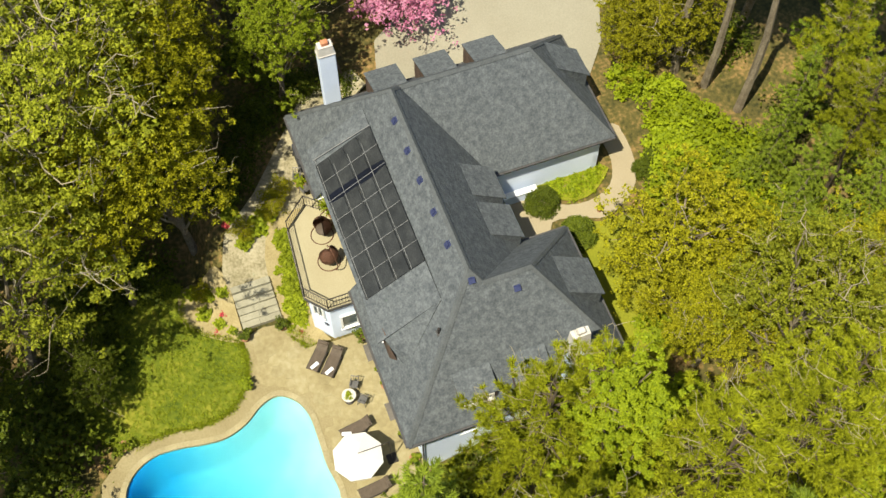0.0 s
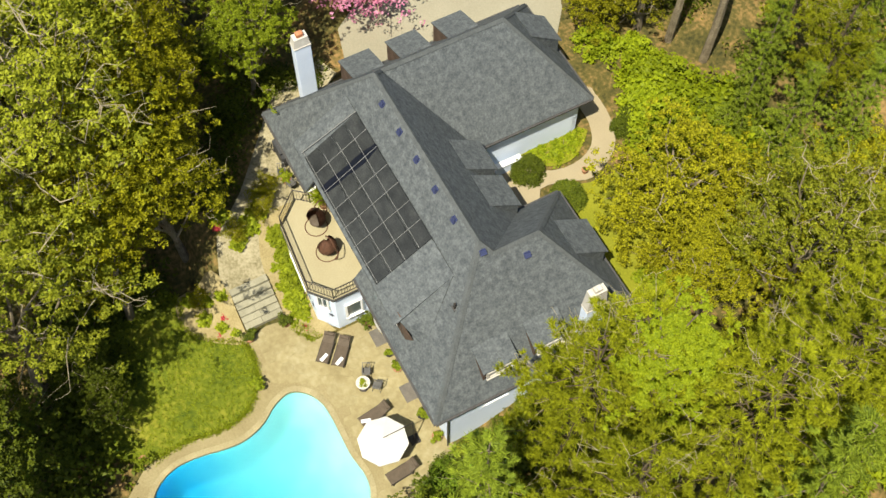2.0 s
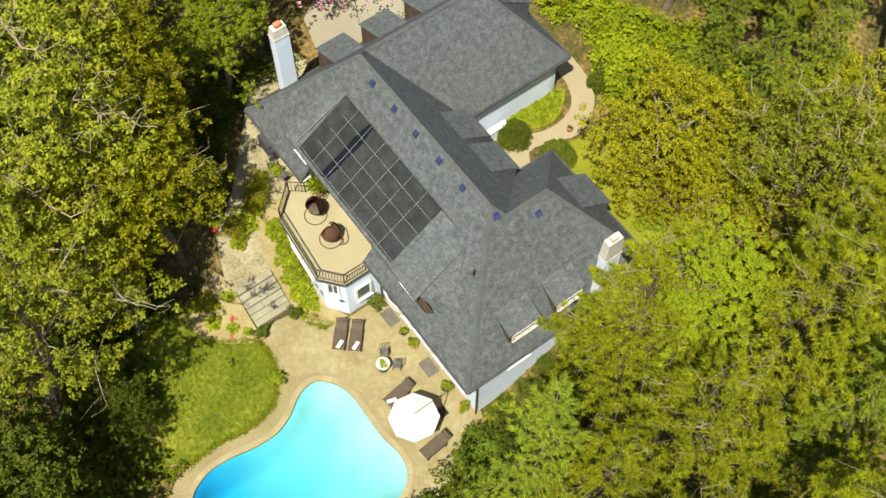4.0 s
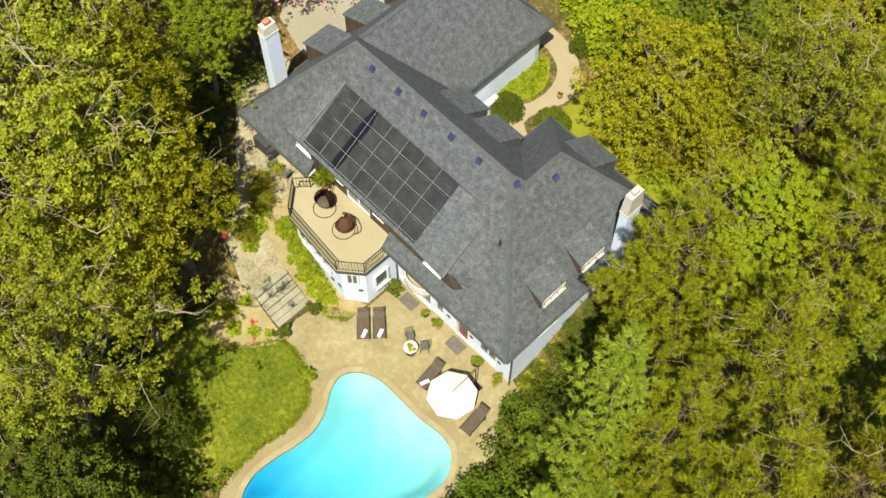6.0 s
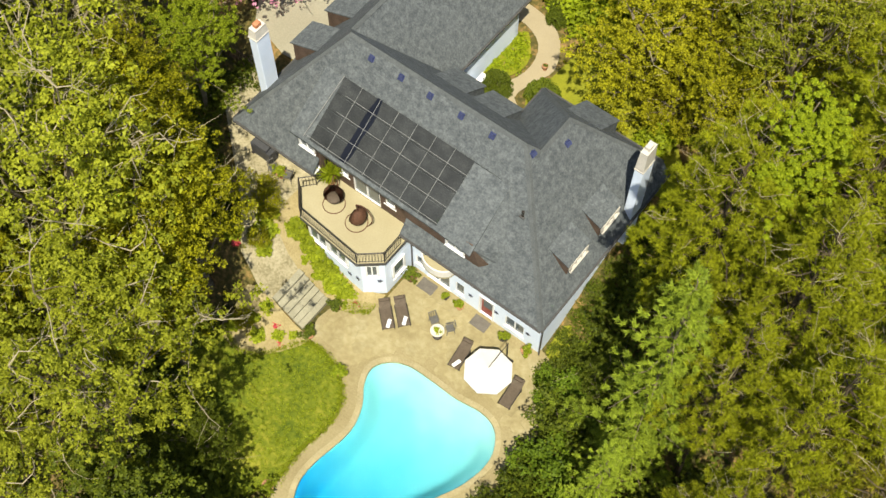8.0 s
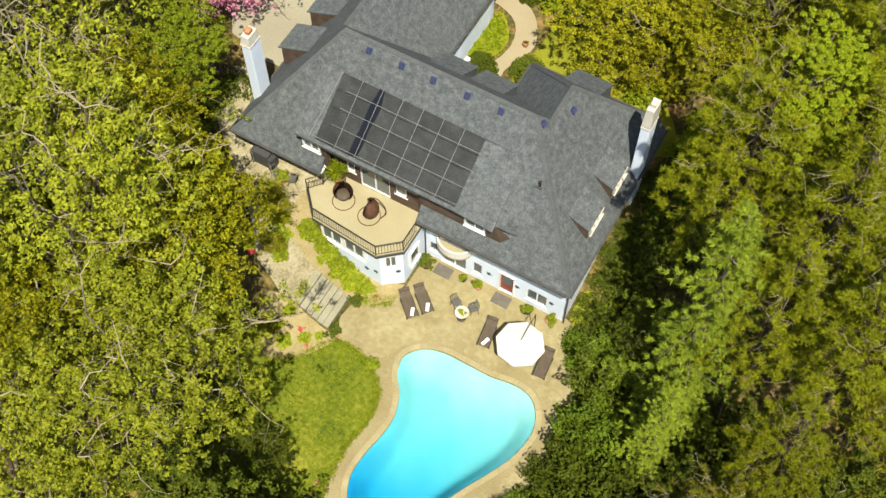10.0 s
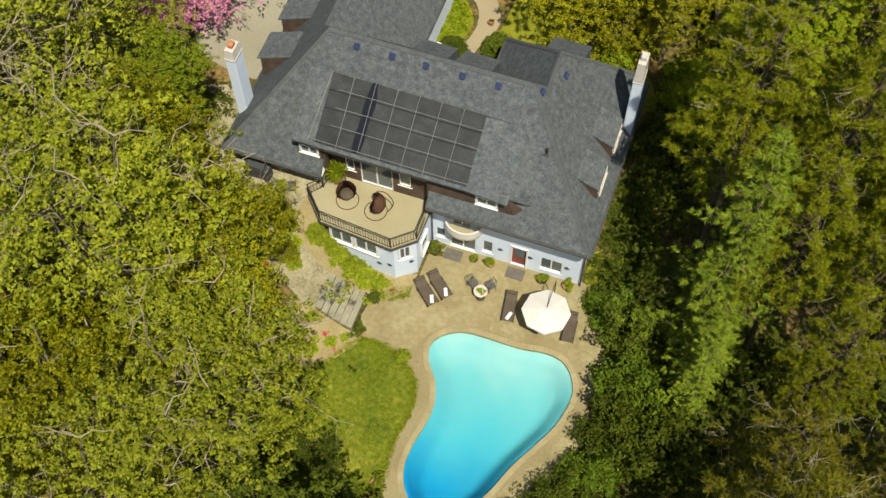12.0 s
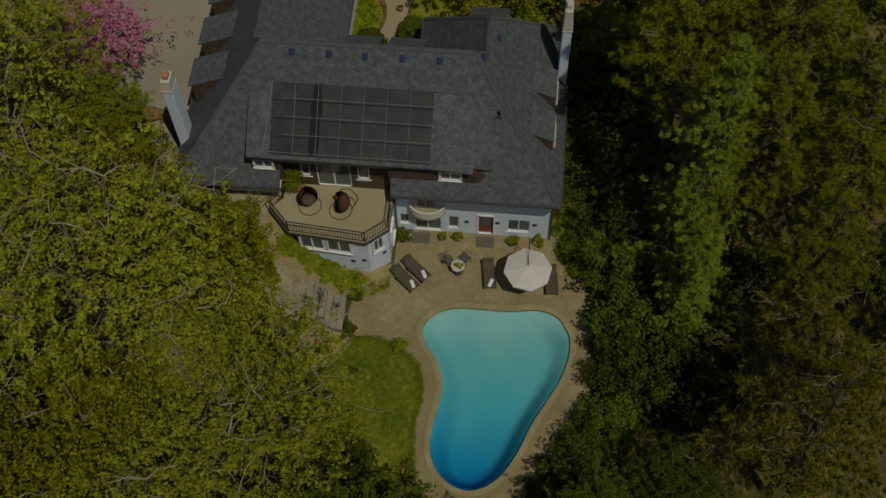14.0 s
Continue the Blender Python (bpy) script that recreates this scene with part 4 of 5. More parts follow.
def broadleaf(seed, h, r, mat, leaves=9000, size=0.15, label="", bare=0.15, base=0.35, squash=0.8, clump=0.55, bark=None):
    """A broadleaf tree: forked tapering trunk, limbs, and a crown of leaf clumps with gaps."""
    rng = np.random.default_rng(seed)
    t = thing("tree", label, "tree", pose(0, 0, 0))
    bk = bark or M_BARK
    bm = bmesh.new()
    tall = base > 0.6
    spine = limb(bm, rng, (0, 0, -0.3), (rng.normal() * 0.4, rng.normal() * 0.4, h * (0.85 if tall else 0.62)), 0.05 + h * (0.012 if tall else 0.017), 0.10, 5, 0.09 if tall else 0.18)
    tips = []
    n = 13
    for k in range(n):
        u = base + (1 - base) * (k + 0.5) / n
        at = spine[min(5, int(u * 5) + tall)]
        ang = k * 2.399 + rng.normal() * 0.25
        reach = r * (0.95 - 0.55 * max(0, u - 0.55) / 0.45) * (0.75 + 0.35 * rng.random())
        top = h * (base + 0.08 + (0.94 - base) * u)
        end = (at[0] + reach * math.cos(ang), at[1] + reach * math.sin(ang), min(h * 0.96, top))
        pts = limb(bm, rng, at, end, 0.09, 0.03, 4, 0.22)
        tips.append((pts[-1], reach))
        for j in range(3):
            q = pts[2 + j // 2]
            e = q + rng.normal(size=3) * [r * 0.30, r * 0.30, h * 0.06] + [0, 0, h * 0.05]
            limb(bm, rng, q, e, 0.035, 0.012, 2, 0.1)
            tips.append((e, reach))
    trunk = part("trunk", bm, bk, t)
    if bare:
        bm = bmesh.new()
        for k in range(int(10 * bare / 0.15)):
            q, _ = tips[rng.integers(len(tips))]
            e = q + rng.normal(size=3) * [1.0, 1.0, 0.5] + [0, 0, 0.5]
            pts = limb(bm, rng, q, e, 0.028, 0.010, 3, 0.15)
            for j in range(4):
                z = pts[1 + j % 3]
                limb(bm, rng, z, z + rng.normal(size=3) * [0.5, 0.5, 0.3], 0.010, 0.004, 2, 0.06)
        tagged(part("bare_branch", bm, M_TWIG, t, "pale leafless twigs"), kind="stuff")
    lobes = []
    low = h * base + 0.2 * r
    for k in range(46):
        a, u = rng.random() * math.tau, rng.random()
        q = math.sqrt(1 - (u * 0.95) ** 2.2) * r * (0.72 + 0.28 * rng.random())
        lobes.append(np.array((q * math.cos(a), q * math.sin(a), low + (h * 0.97 - low) * (0.25 + 0.75 * u))))
    for q, reach in tips:
        for j in range(2):
            lobes.append(np.asarray(q) + rng.normal(size=3) * [r * 0.13, r * 0.13, r * 0.10])
    count = max(6, leaves // (len(lobes) * 7))
    subs = []
    for q in lobes:
        for j in range(7):
            subs.append(q + rng.normal(size=3) * clump * [1.0, 1.0, 0.45 * squash])
    cloud_mesh("crown", [leaf_cloud(rng, subs, clump * 0.5, count, size, 0.5)], mat, t)
    return t


def pine(seed, h, r, mat, label="", tufts=900, bark=None, low=0.52, dead=36):
    """A pine: straight trunk, whorled limbs with pale dead twigs between, and round tufts of needles towards the ends."""
    rng = np.random.default_rng(seed)
    t = thing("pine_tree", label, "tree", pose(0, 0, 0))
    bm = bmesh.new()
    limb(bm, rng, (0, 0, -0.3), (0.2, 0.1, h), 0.22, 0.04, 6, 0.08)
    cs, ws, limbs = [], [], []
    whorls = 10
    for k in range(whorls):
        u = low + (1 - low) * k / (whorls - 1)
        z = h * u
        reach = r * min(1.0, 1.35 * (1.04 - u) / (1.04 - low) + 0.12)
        m = 7 if k < whorls - 2 else 4
        for j in range(m):
            ang = j * math.tau / m + k * 0.9 + rng.normal() * 0.22
            L = reach * (0.65 + 0.5 * rng.random())
            end = np.array((L * math.cos(ang), L * math.sin(ang), z + L * 0.2))
            limb(bm, rng, (0, 0, z), end, 0.036, 0.012, 3, 0.12)
            limbs.append((np.array((0, 0, z)), end, ang))
    total = sum(np.linalg.norm(e - a) for a, e, _ in limbs)
    for a, e, ang in limbs:
        side = np.array((-math.sin(ang), math.cos(ang), 0))
        q = max(4, round(tufts * np.linalg.norm(e - a) / total))
        for i in range(q):
            v = 0.38 + 0.66 * (i + 0.5) / q
            off = rng.normal() * 0.34 * np.linalg.norm(e - a) * (1.15 - v)
            cs.append(a * (1 - v) + e * v + side * off + np.array((0, 0, 0.14 + rng.normal() * 0.12)))
            ws.append(np.array((math.cos(ang), math.sin(ang), 0.6)) + side * np.sign(off) * 0.4)
    part("trunk", bm, bark or M_PINEBARK, t)
    bm = bmesh.new()
    for k in range(dead):
        a, e, ang = limbs[rng.integers(len(limbs))]
        p = a + (e - a) * (0.3 + 0.55 * rng.random()) + np.array((0, 0, 0.18))
        turn = ang + rng.normal() * 0.7
        pts = limb(bm, rng, p, p + np.array((math.cos(turn), math.sin(turn), 0.28)) * (0.6 + 0.9 * rng.random()), 0.015, 0.006, 3, 0.12)
        for j in range(3):
            limb(bm, rng, pts[1 + j % 3], pts[1 + j % 3] + rng.normal(size=3) * 0.38, 0.011, 0.005, 2, 0.07)
    tagged(part("dead_branch", bm, M_TWIG, t, "pale dead twigs"), kind="stuff")
    cloud_mesh("needles", [needle_cloud(rng, cs, ws, 50, 0.29, 0.020, 0.72, 0.35, 0.04, 0.55)], mat, t)
    return t


def tall_trunk(seed, h, label):
    """A straight forest tree with a long clear trunk and a thin crown high up."""
    return broadleaf(seed, h, 2.6, L_PALE, 3500, 0.14, label, bare=0.15, base=0.72, bark=M_BARK)


def fir(seed, h, r, mat, label=""):
    """A fir: tiers of flat feathered boughs that droop at the ends."""
    rng = np.random.default_rng(seed)
    t = thing("fir_tree", label, "tree", pose(0, 0, 0))
    bm = bmesh.new()
    limb(bm, rng, (0, 0, -0.3), (0, 0, h), 0.2, 0.02, 4, 0.04)
    cs, ws = [], []
    tiers = 13
    for k in range(tiers):
        u = 0.12 + 0.86 * k / (tiers - 1)
        reach = r * (1.03 - u) ** 0.8 + 0.12
        m = 5
        for j in range(m):
            ang = j * math.tau / m + k * 0.7 + rng.normal() * 0.28
            L = reach * (0.5 + 0.75 * rng.random())
            d = np.array((math.cos(ang), math.sin(ang), 0))
            s = np.array((-math.sin(ang), math.cos(ang), 0))
            zb = h * u + rng.normal() * 0.25
            tube(bm, (0, 0, zb), tuple(d * L * 0.9 + [0, 0, zb - L * 0.1]), 0.03, 0.008, 4)
            q = max(2, int(L / 0.55))
            for i in range(q + 1):
                v = (i + 0.5) / (q + 0.5)
                rise = 0.02 * L * v - 0.20 * L * v * v + 0.10 * L * v ** 4
                for side in (-1, 1) if i < q else (0,):
                    w = min(0.95, 0.36 * L * (1.2 - v)) * (0.6 + 0.7 * rng.random())
                    way = d * 0.75 + s * side
                    way /= np.linalg.norm(way)
                    p0 = d * L * v + np.array((0, 0, zb + rise))
                    for e in range(max(2, int(w / 0.17))):
                        g = (e + 0.7) * 0.18
                        cs.append(p0 + way * g + np.array((0, 0, -0.10 * g * g)) + rng.normal(size=3) * 0.05)
                        ws.append(way)
    part("trunk", bm, M_BARK, t)
    cloud_mesh("needles", [needle_cloud(rng, cs, ws, 34, 0.27, 0.026, 0.45, 0.75, 0.16, 0.18)], mat, t)
    return t


def shrub(seed, r, h, mat, name="shrub", label="", leaves=1600, size=0.10, tight=0.12):
    """A bush: short stems under a shell of small leaves."""
    rng = np.random.default_rng(seed)
    t = thing(name, label, "shrub", pose(0, 0, 0))
    bm = bmesh.new()
    for k in range(5):
        a = k * 1.256 + rng.normal() * 0.2
        limb(bm, rng, (0, 0, -0.15), (r * 0.55 * math.cos(a), r * 0.55 * math.sin(a), h * 0.6), 0.035, 0.012, 2, 0.05)
    part("stem", bm, M_BARK, t)
    n = 90
    u = rng.normal(size=(n, 3))
    u /= np.linalg.norm(u, axis=1, keepdims=True)
    u[:, 2] = np.abs(u[:, 2])
    c = u * [r, r, h * 0.9] * (0.80 + tight * rng.normal(size=(n, 1))) + [0, 0, h * 0.08]
    cloud_mesh("foliage", [leaf_cloud(rng, c, r * 0.28, max(6, leaves // n), size, 0.8)], mat, t)
    return t


def scatter(first, spots, sink=0.1):
    """The first thing and its copies at (x, y, scale, turn), each on the land."""
    for k, (x, y, s, a) in enumerate(spots):
        m = pose(x, y, height(x, y) - sink, 0, 0, a)
        if k == 0:
            first.scale = (s, s, s)
            first.matrix_basis = m @ Matrix.Diagonal((s, s, s, 1))
        else:
            c = copy_thing(first, m)
            c.matrix_basis = m @ Matrix.Diagonal((s, s, s, 1))


OAK1 = broadleaf(11, 15.5, 4.1, L_OAK, 34000, 0.073, "tall olive-green spring tree with bare twigs", bare=0.25)
scatter(OAK1, [(-19.2, -8.8, 1.0, 0), (-25, -15, 1.1, 70), (-32.5, -8.5, 0.85, 140), (-19.5, -19, 1.15, 210), (-38, -12, 1.1, 20), (5, 29, 0.95, 60), (-38, 2, 1.0, 300)])
OAK2 = broadleaf(12, 14.5, 3.0, L_OAK, 26000, 0.073, "upright olive-green spring tree beside the lawn", squash=0.7)
scatter(OAK2, [(-14.7, -12.3, 1.0, 0), (-16.3, -8.1, 0.90, 150), (-20.7, -6.5, 0.95, 240), (-22.5, -22, 1.2, 100), (-33, -18, 1.2, 40), (0.7, 14.9, 0.62, 20), (11, 22, 1.1, 30), (-33.5, 7.0, 0.8, 60)])
MAPLE1 = broadleaf(13, 15.5, 4.2, L_MAPLE, 26000, 0.088, "leafy green maple tree in the woods")
scatter(MAPLE1, [(-24.5, -8.2, 0.85, 0), (-28, -20, 1.0, 80), (-21, 26, 0.9, 160), (-36, -5, 1.0, 10), (-23.4, -0.6, 0.60, 120), (18, 19, 1.1, 50)])
PALE1 = broadleaf(14, 17.5, 4.6, L_PALE, 19500, 0.080, "thinly leafed pale budding tree with bare limbs", bare=1.0)
scatter(PALE1, [(-19.3, -12.2, 1.22, 0), (-12.8, -17.7, 1.08, 90), (3.1, 17.0, 0.86, 140), (-31, 3.5, 0.9, 200), (-30.2, -2.4, 0.85, 30), (-34.5, -4.5, 0.9, 60), (-27.5, 1.6, 0.8, 80), (-15.5, -23.0, 1.05, 10), (-34, 12, 0.9, 120)])
BARE = broadleaf(61, 17, 4.4, L_PALE, 1500, 0.10, "leafless pale tree with spreading grey limbs", bare=2.2, bark=M_TWIG)
scatter(BARE, [(-27.8, -5.0, 1.25, 0), (-31.5, -11.5, 1.05, 130), (-26.5, -18.0, 1.0, 220), (-21.3, -10.6, 1.2, 60)])
PINE1 = pine(21, 22, 3.5, L_PINE, "tall pine with tufted olive needles and pale dead twigs", 900)
scatter(PINE1, [(5.9, 3.1, 0.97, 0), (10.0, 7.9, 1.0, 60), (10.4, 2.2, 1.02, 130), (9.0, 13.8, 0.9, 200), (17.5, 5, 1.0, 30), (10.2, 11.2, 0.97, 80), (13.6, -1.6, 0.97, 250), (9.8, -1.2, 0.84, 170), (5.8, 5.2, 0.93, 10), (12.7, -5.6, 0.68, 330), (-5.6, 25.6, 0.60, 40), (-9.4, 26.0, 0.62, 110)])
PINE2 = pine(22, 13, 3.4, L_DULL, "half-bare brown pine with exposed dead limbs", 420, low=0.42, dead=48)
scatter(PINE2, [(12.0, -9.0, 0.9, 0), (16.5, -10, 1.0, 100), (12.0, -14.2, 1.25, 200), (9.0, -13.5, 0.6, 40), (20, -8, 1.1, 90), (18.5, -1.5, 1.4, 300), (16.2, 1.6, 1.4, 20)])
FIR1 = fir(31, 21.5, 4.0, L_FIR, "tall dense blue-green fir with drooping boughs")
scatter(FIR1, [(7.2, -2.2, 0.96, 0), (-3.2, 21.2, 0.62, 120), (-7.6, 22.9, 0.60, 20), (-2.0, 24.4, 0.62, 300), (13.4, 8.4, 1.0, 75), (7.5, -6.1, 0.55, 200), (3.5, 31, 0.9, 200), (-7.5, 29.5, 0.75, 260), (-14.5, 31.5, 0.8, 60)])
TALL = tall_trunk(18, 19, "tall straight forest tree with a long clear trunk")
scatter(TALL, [(-17.0, 22.3, 1.0, 0), (-15.4, 23.5, 1.0, 80), (-13.3, 24.7, 1.05, 160), (-8.8, 30.0, 1.0, 40), (-1.0, 30.0, 1.0, 200), (-18.6, 27.5, 1.0, 120), (-27.5, -9.5, 1.0, 10), (-30.5, -13.5, 1.0, 50), (-33, -2, 1.0, 90)])
LIME = broadleaf(15, 21.6, 1.75, L_LIME, 42000, 0.05, "tall dense lime-green columnar tree among pines", bare=0, base=0.42, clump=0.3)
scatter(LIME, [(7.5, 5.6, 1.0, 0)])
OLIVE = broadleaf(17, 6.6, 3.1, L_GOLD, 21000, 0.062, "round golden-olive garden tree by the front path", bare=0.1, base=0.15, clump=0.42)
scatter(OLIVE, [(-4.9, 16.3, 1.15, 0), (-1.6, 14.9, 0.72, 100), (-0.6, 18.6, 1.1, 200), (4.8, 20.5, 1.5, 30), (-19.8, 20.8, 0.75, 60), (12.8, -11.5, 0.9, 260), (1.0, 25.5, 1.3, 300), (6.5, 25, 1.3, 90), (-18.5, 21.8, 1.0, 10), (-15.9, -3.3, 0.26, 50), (-15.0, -5.2, 0.20, 120), (-16.8, -2.5, 0.22, 220), (-13.5, -8.4, 0.2, 200)])
REDBUD = broadleaf(16, 4.6, 2.4, L_PINK, 5500, 0.10, "pink blossoming redbud beside the driveway", bare=0.3)
scatter(REDBUD, [(-26.6, 8.0, 1.0, 0)])
UNDER = shrub(41, 1.5, 1.5, L_DARK, "undergrowth_bush", "undergrowth bush with leaves toned dark for shade", 1000, 0.10, 0.25)
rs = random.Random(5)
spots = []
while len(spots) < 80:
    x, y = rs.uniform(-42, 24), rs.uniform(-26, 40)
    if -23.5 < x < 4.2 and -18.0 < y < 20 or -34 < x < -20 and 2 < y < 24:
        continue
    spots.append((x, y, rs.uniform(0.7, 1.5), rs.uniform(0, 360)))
# dark bushes by house, path and lawn; several stand in for deep shade
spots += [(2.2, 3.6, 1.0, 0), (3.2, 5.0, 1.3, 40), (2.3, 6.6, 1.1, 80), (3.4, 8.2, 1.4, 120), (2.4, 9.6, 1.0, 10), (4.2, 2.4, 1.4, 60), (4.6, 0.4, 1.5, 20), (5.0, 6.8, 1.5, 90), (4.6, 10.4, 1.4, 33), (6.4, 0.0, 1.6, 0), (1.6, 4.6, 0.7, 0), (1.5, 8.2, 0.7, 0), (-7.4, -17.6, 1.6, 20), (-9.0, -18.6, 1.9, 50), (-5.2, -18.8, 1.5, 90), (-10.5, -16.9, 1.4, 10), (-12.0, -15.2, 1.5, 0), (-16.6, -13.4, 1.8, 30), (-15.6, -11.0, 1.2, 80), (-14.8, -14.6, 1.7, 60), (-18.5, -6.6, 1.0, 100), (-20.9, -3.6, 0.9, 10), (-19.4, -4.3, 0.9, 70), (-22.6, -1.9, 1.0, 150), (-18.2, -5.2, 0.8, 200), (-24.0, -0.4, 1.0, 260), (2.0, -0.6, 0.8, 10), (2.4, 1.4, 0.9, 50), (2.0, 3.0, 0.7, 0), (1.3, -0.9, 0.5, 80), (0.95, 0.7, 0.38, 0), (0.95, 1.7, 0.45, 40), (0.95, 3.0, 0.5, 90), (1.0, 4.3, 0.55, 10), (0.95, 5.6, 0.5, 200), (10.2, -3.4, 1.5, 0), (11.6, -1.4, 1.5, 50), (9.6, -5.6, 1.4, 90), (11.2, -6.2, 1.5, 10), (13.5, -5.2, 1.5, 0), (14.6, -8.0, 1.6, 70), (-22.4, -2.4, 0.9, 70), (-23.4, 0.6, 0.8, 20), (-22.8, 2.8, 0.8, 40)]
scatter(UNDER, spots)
EAST = shrub(42, 1.3, 2.5, L_GARDEN, "garden_shrub", "tall loose green shrub beside the patio", 5000, 0.066, 0.22)
scatter(EAST, [(3.3, -1.0, 1.0, 0), (4.9, -5.6, 1.5, 90), (3.9, -11.0, 1.15, 200), (0.4, -17.2, 1.0, 60), (1.5, -1.0, 0.5, 30), (2.4, -1.9, 0.65, 120)])
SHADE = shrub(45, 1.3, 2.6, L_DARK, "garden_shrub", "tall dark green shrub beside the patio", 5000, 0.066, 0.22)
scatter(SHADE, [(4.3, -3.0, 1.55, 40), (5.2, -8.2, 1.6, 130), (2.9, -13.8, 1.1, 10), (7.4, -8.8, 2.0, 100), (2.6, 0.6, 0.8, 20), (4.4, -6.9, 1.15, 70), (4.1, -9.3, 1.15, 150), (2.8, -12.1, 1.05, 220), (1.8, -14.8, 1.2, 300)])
GLOOM = broadleaf(19, 12, 3.4, L_DARK, 21000, 0.08, "dense tree with leaves toned dark for shade")
# the first two trees are added to throw shade on the lawn's south end
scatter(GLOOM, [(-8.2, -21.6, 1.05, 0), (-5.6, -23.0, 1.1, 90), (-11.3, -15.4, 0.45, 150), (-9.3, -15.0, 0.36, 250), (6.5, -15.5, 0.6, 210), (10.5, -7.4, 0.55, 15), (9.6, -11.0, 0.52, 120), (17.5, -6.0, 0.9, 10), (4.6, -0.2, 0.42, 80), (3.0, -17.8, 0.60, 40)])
HEDGE = shrub(43, 1.25, 1.5, L_LIME, "garden_shrub", "bright yellow-green front garden shrub", 2400, 0.11, 0.25)
scatter(HEDGE, [(-11.6, 19.3, 1.2, 0), (-9.2, 18.9, 1.4, 40), (-7.2, 20.6, 1.6, 90), (-14, 20.4, 1.1, 200), (-17, 19.2, 1.0, 10), (-8.5, 22.5, 1.6, 60), (-10.8, 21.6, 1.4, 120), (-5.5, 23.5, 1.7, 250), (3.0, 13.2, 1.4, 300), (-1.8, 13.9, 0.9, 20), (2.8, 12.0, 1.2, 70), (4.5, 19.5, 1.7, 0), (7.5, 20.5, 1.6, 40), (8.5, 23.5, 1.8, 80), (11.5, 25.5, 1.6, 10), (5.0, 23.0, 1.5, 200), (13.5, 19.0, 1.7, 120), (10.0, 17.8, 1.6, 60), (2.5, 28.0, 1.6, 20), (9, 28.5, 1.8, 0), (15.5, 24, 1.8, 90), (-13.2, 21.4, 1.3, 30), (-12.4, 19.9, 1.2, 75), (-15.6, 20.9, 0.9, 15), (-9.9, 23.6, 1.2, 140), (-6.2, 19.4, 1.3, 10)])
ROUND = shrub(44, 1.05, 1.55, L_SHRUB, "clipped_shrub", "clipped dark green ball shrub by the entry path", 9000, 0.05, 0.02)
scatter(ROUND, [(-11.2, 11.2, 1.0, 0), (-8.6, 12.3, 1.05, 50), (-11.3, 17.6, 0.7, 90), (-12.0, 18.6, 0.65, 120)])
driveway = drape("driveway", [(-19.9, 5.4), (-19.9, 15.6), (-18.5, 17.4), (-20.5, 19), (-23, 20), (-26, 32), (-34, 36), (-32, 20), (-28.6, 13), (-27.6, 9.0), (-25.5, 6.0), (-22.6, 5.2)], M_DRIVE, 0.12, "pale concrete driveway beside the garage", "driveway", cell=1.2)


# ---- small things ----
def egg_chair():
    """A wicker egg chair in a tubular ring stand."""
    c = thing("egg_chair", "brown wicker egg chair hanging in a round stand", "chair", pose(0, 0, 0), group="egg chairs")
    bm = bmesh.new()
    seg, rings = 18, 10
    rows = []
    for j in range(rings + 1):
        v = j / rings
        z = 0.35 + 1.25 * v
        r = 0.55 * math.sin(math.pi * (0.18 + 0.80 * v)) ** 0.7
        rows.append([bm.verts.new((r * math.cos(a), r * math.sin(a) * 0.9, z)) for a in (math.radians(-90 + 55 + 250 * k / seg) for k in range(seg + 1))])
    for a, b in zip(rows, rows[1:]):
        for k in range(seg):
            bm.faces.new((a[k], a[k + 1], b[k + 1], b[k]))
    bmesh.ops.solidify(bm, geom=bm.faces[:], thickness=0.04)
    part("shell", bm, M_WICKER, c, "woven brown shell", smooth=True)
    bm = bmesh.new()
    lathe(bm, [(0.05, 0.42), (0.36, 0.44), (0.40, 0.52), (0.34, 0.60), (0.05, 0.62)], 16)
    part("cushion", bm, M_LOUNGE, c, "dark brown seat cushion", smooth=True)
    bm = bmesh.new()
    pts = [(0.62 * math.cos(k * math.tau / 20), 0.62 * math.sin(k * math.tau / 20) - 0.1, 0.03) for k in range(20)]
    for a, b in zip(pts, pts[1:] + pts[:1]):
        tube(bm, a, b, 0.028, seg=6)
    part("base_ring", bm, M_WICKER, c)
    bm = bmesh.new()
    arc = [(0, 0.55 + 0.35 * math.sin(math.pi * u), 0.03 + 1.9 * u) for u in (k / 8 for k in range(9))] + [(0, 0.35, 2.05), (0, 0.05, 1.98), (0, 0.0, 1.85)]
    for a, b in zip(arc, arc[1:]):
        tube(bm, a, b, 0.03, seg=6)
    part("arm", bm, M_WICKER, c)
    part("chain", tube(bmesh.new(), (0, 0, 1.55), (0, 0, 1.9), 0.012), M_IRON, c)
    return c


egg = egg_chair()
egg.matrix_basis = pose(-13.0, -1.1, DZ, 0, 0, 25)
copy_thing(egg, pose(-11.15, -1.3, DZ, 0, 0, -75))


def planter(name, x, y, z, r, h, mat, leaf, label, seed, spread=1.0, size=0.07):
    p = thing(name, label, "planter", pose(x, y, z))
    bm = bmesh.new()
    lathe(bm, [(r * 0.65, 0), (r * 0.95, h * 0.75), (r * 1.05, h * 0.85), (r * 1.05, h), (r * 0.88, h), (r * 0.85, h * 0.9)], 14)
    part("pot", bm, mat, p)
    rng = np.random.default_rng(seed)
    cs = rng.normal(size=(14, 3)) * [r * 0.6 * spread, r * 0.6 * spread, r * 0.35] + [0, 0, h + r * 0.5 * spread]
    cloud_mesh("plant", [leaf_cloud(rng, cs, r * 0.55 * spread, 26, size)], leaf, p)
    return p


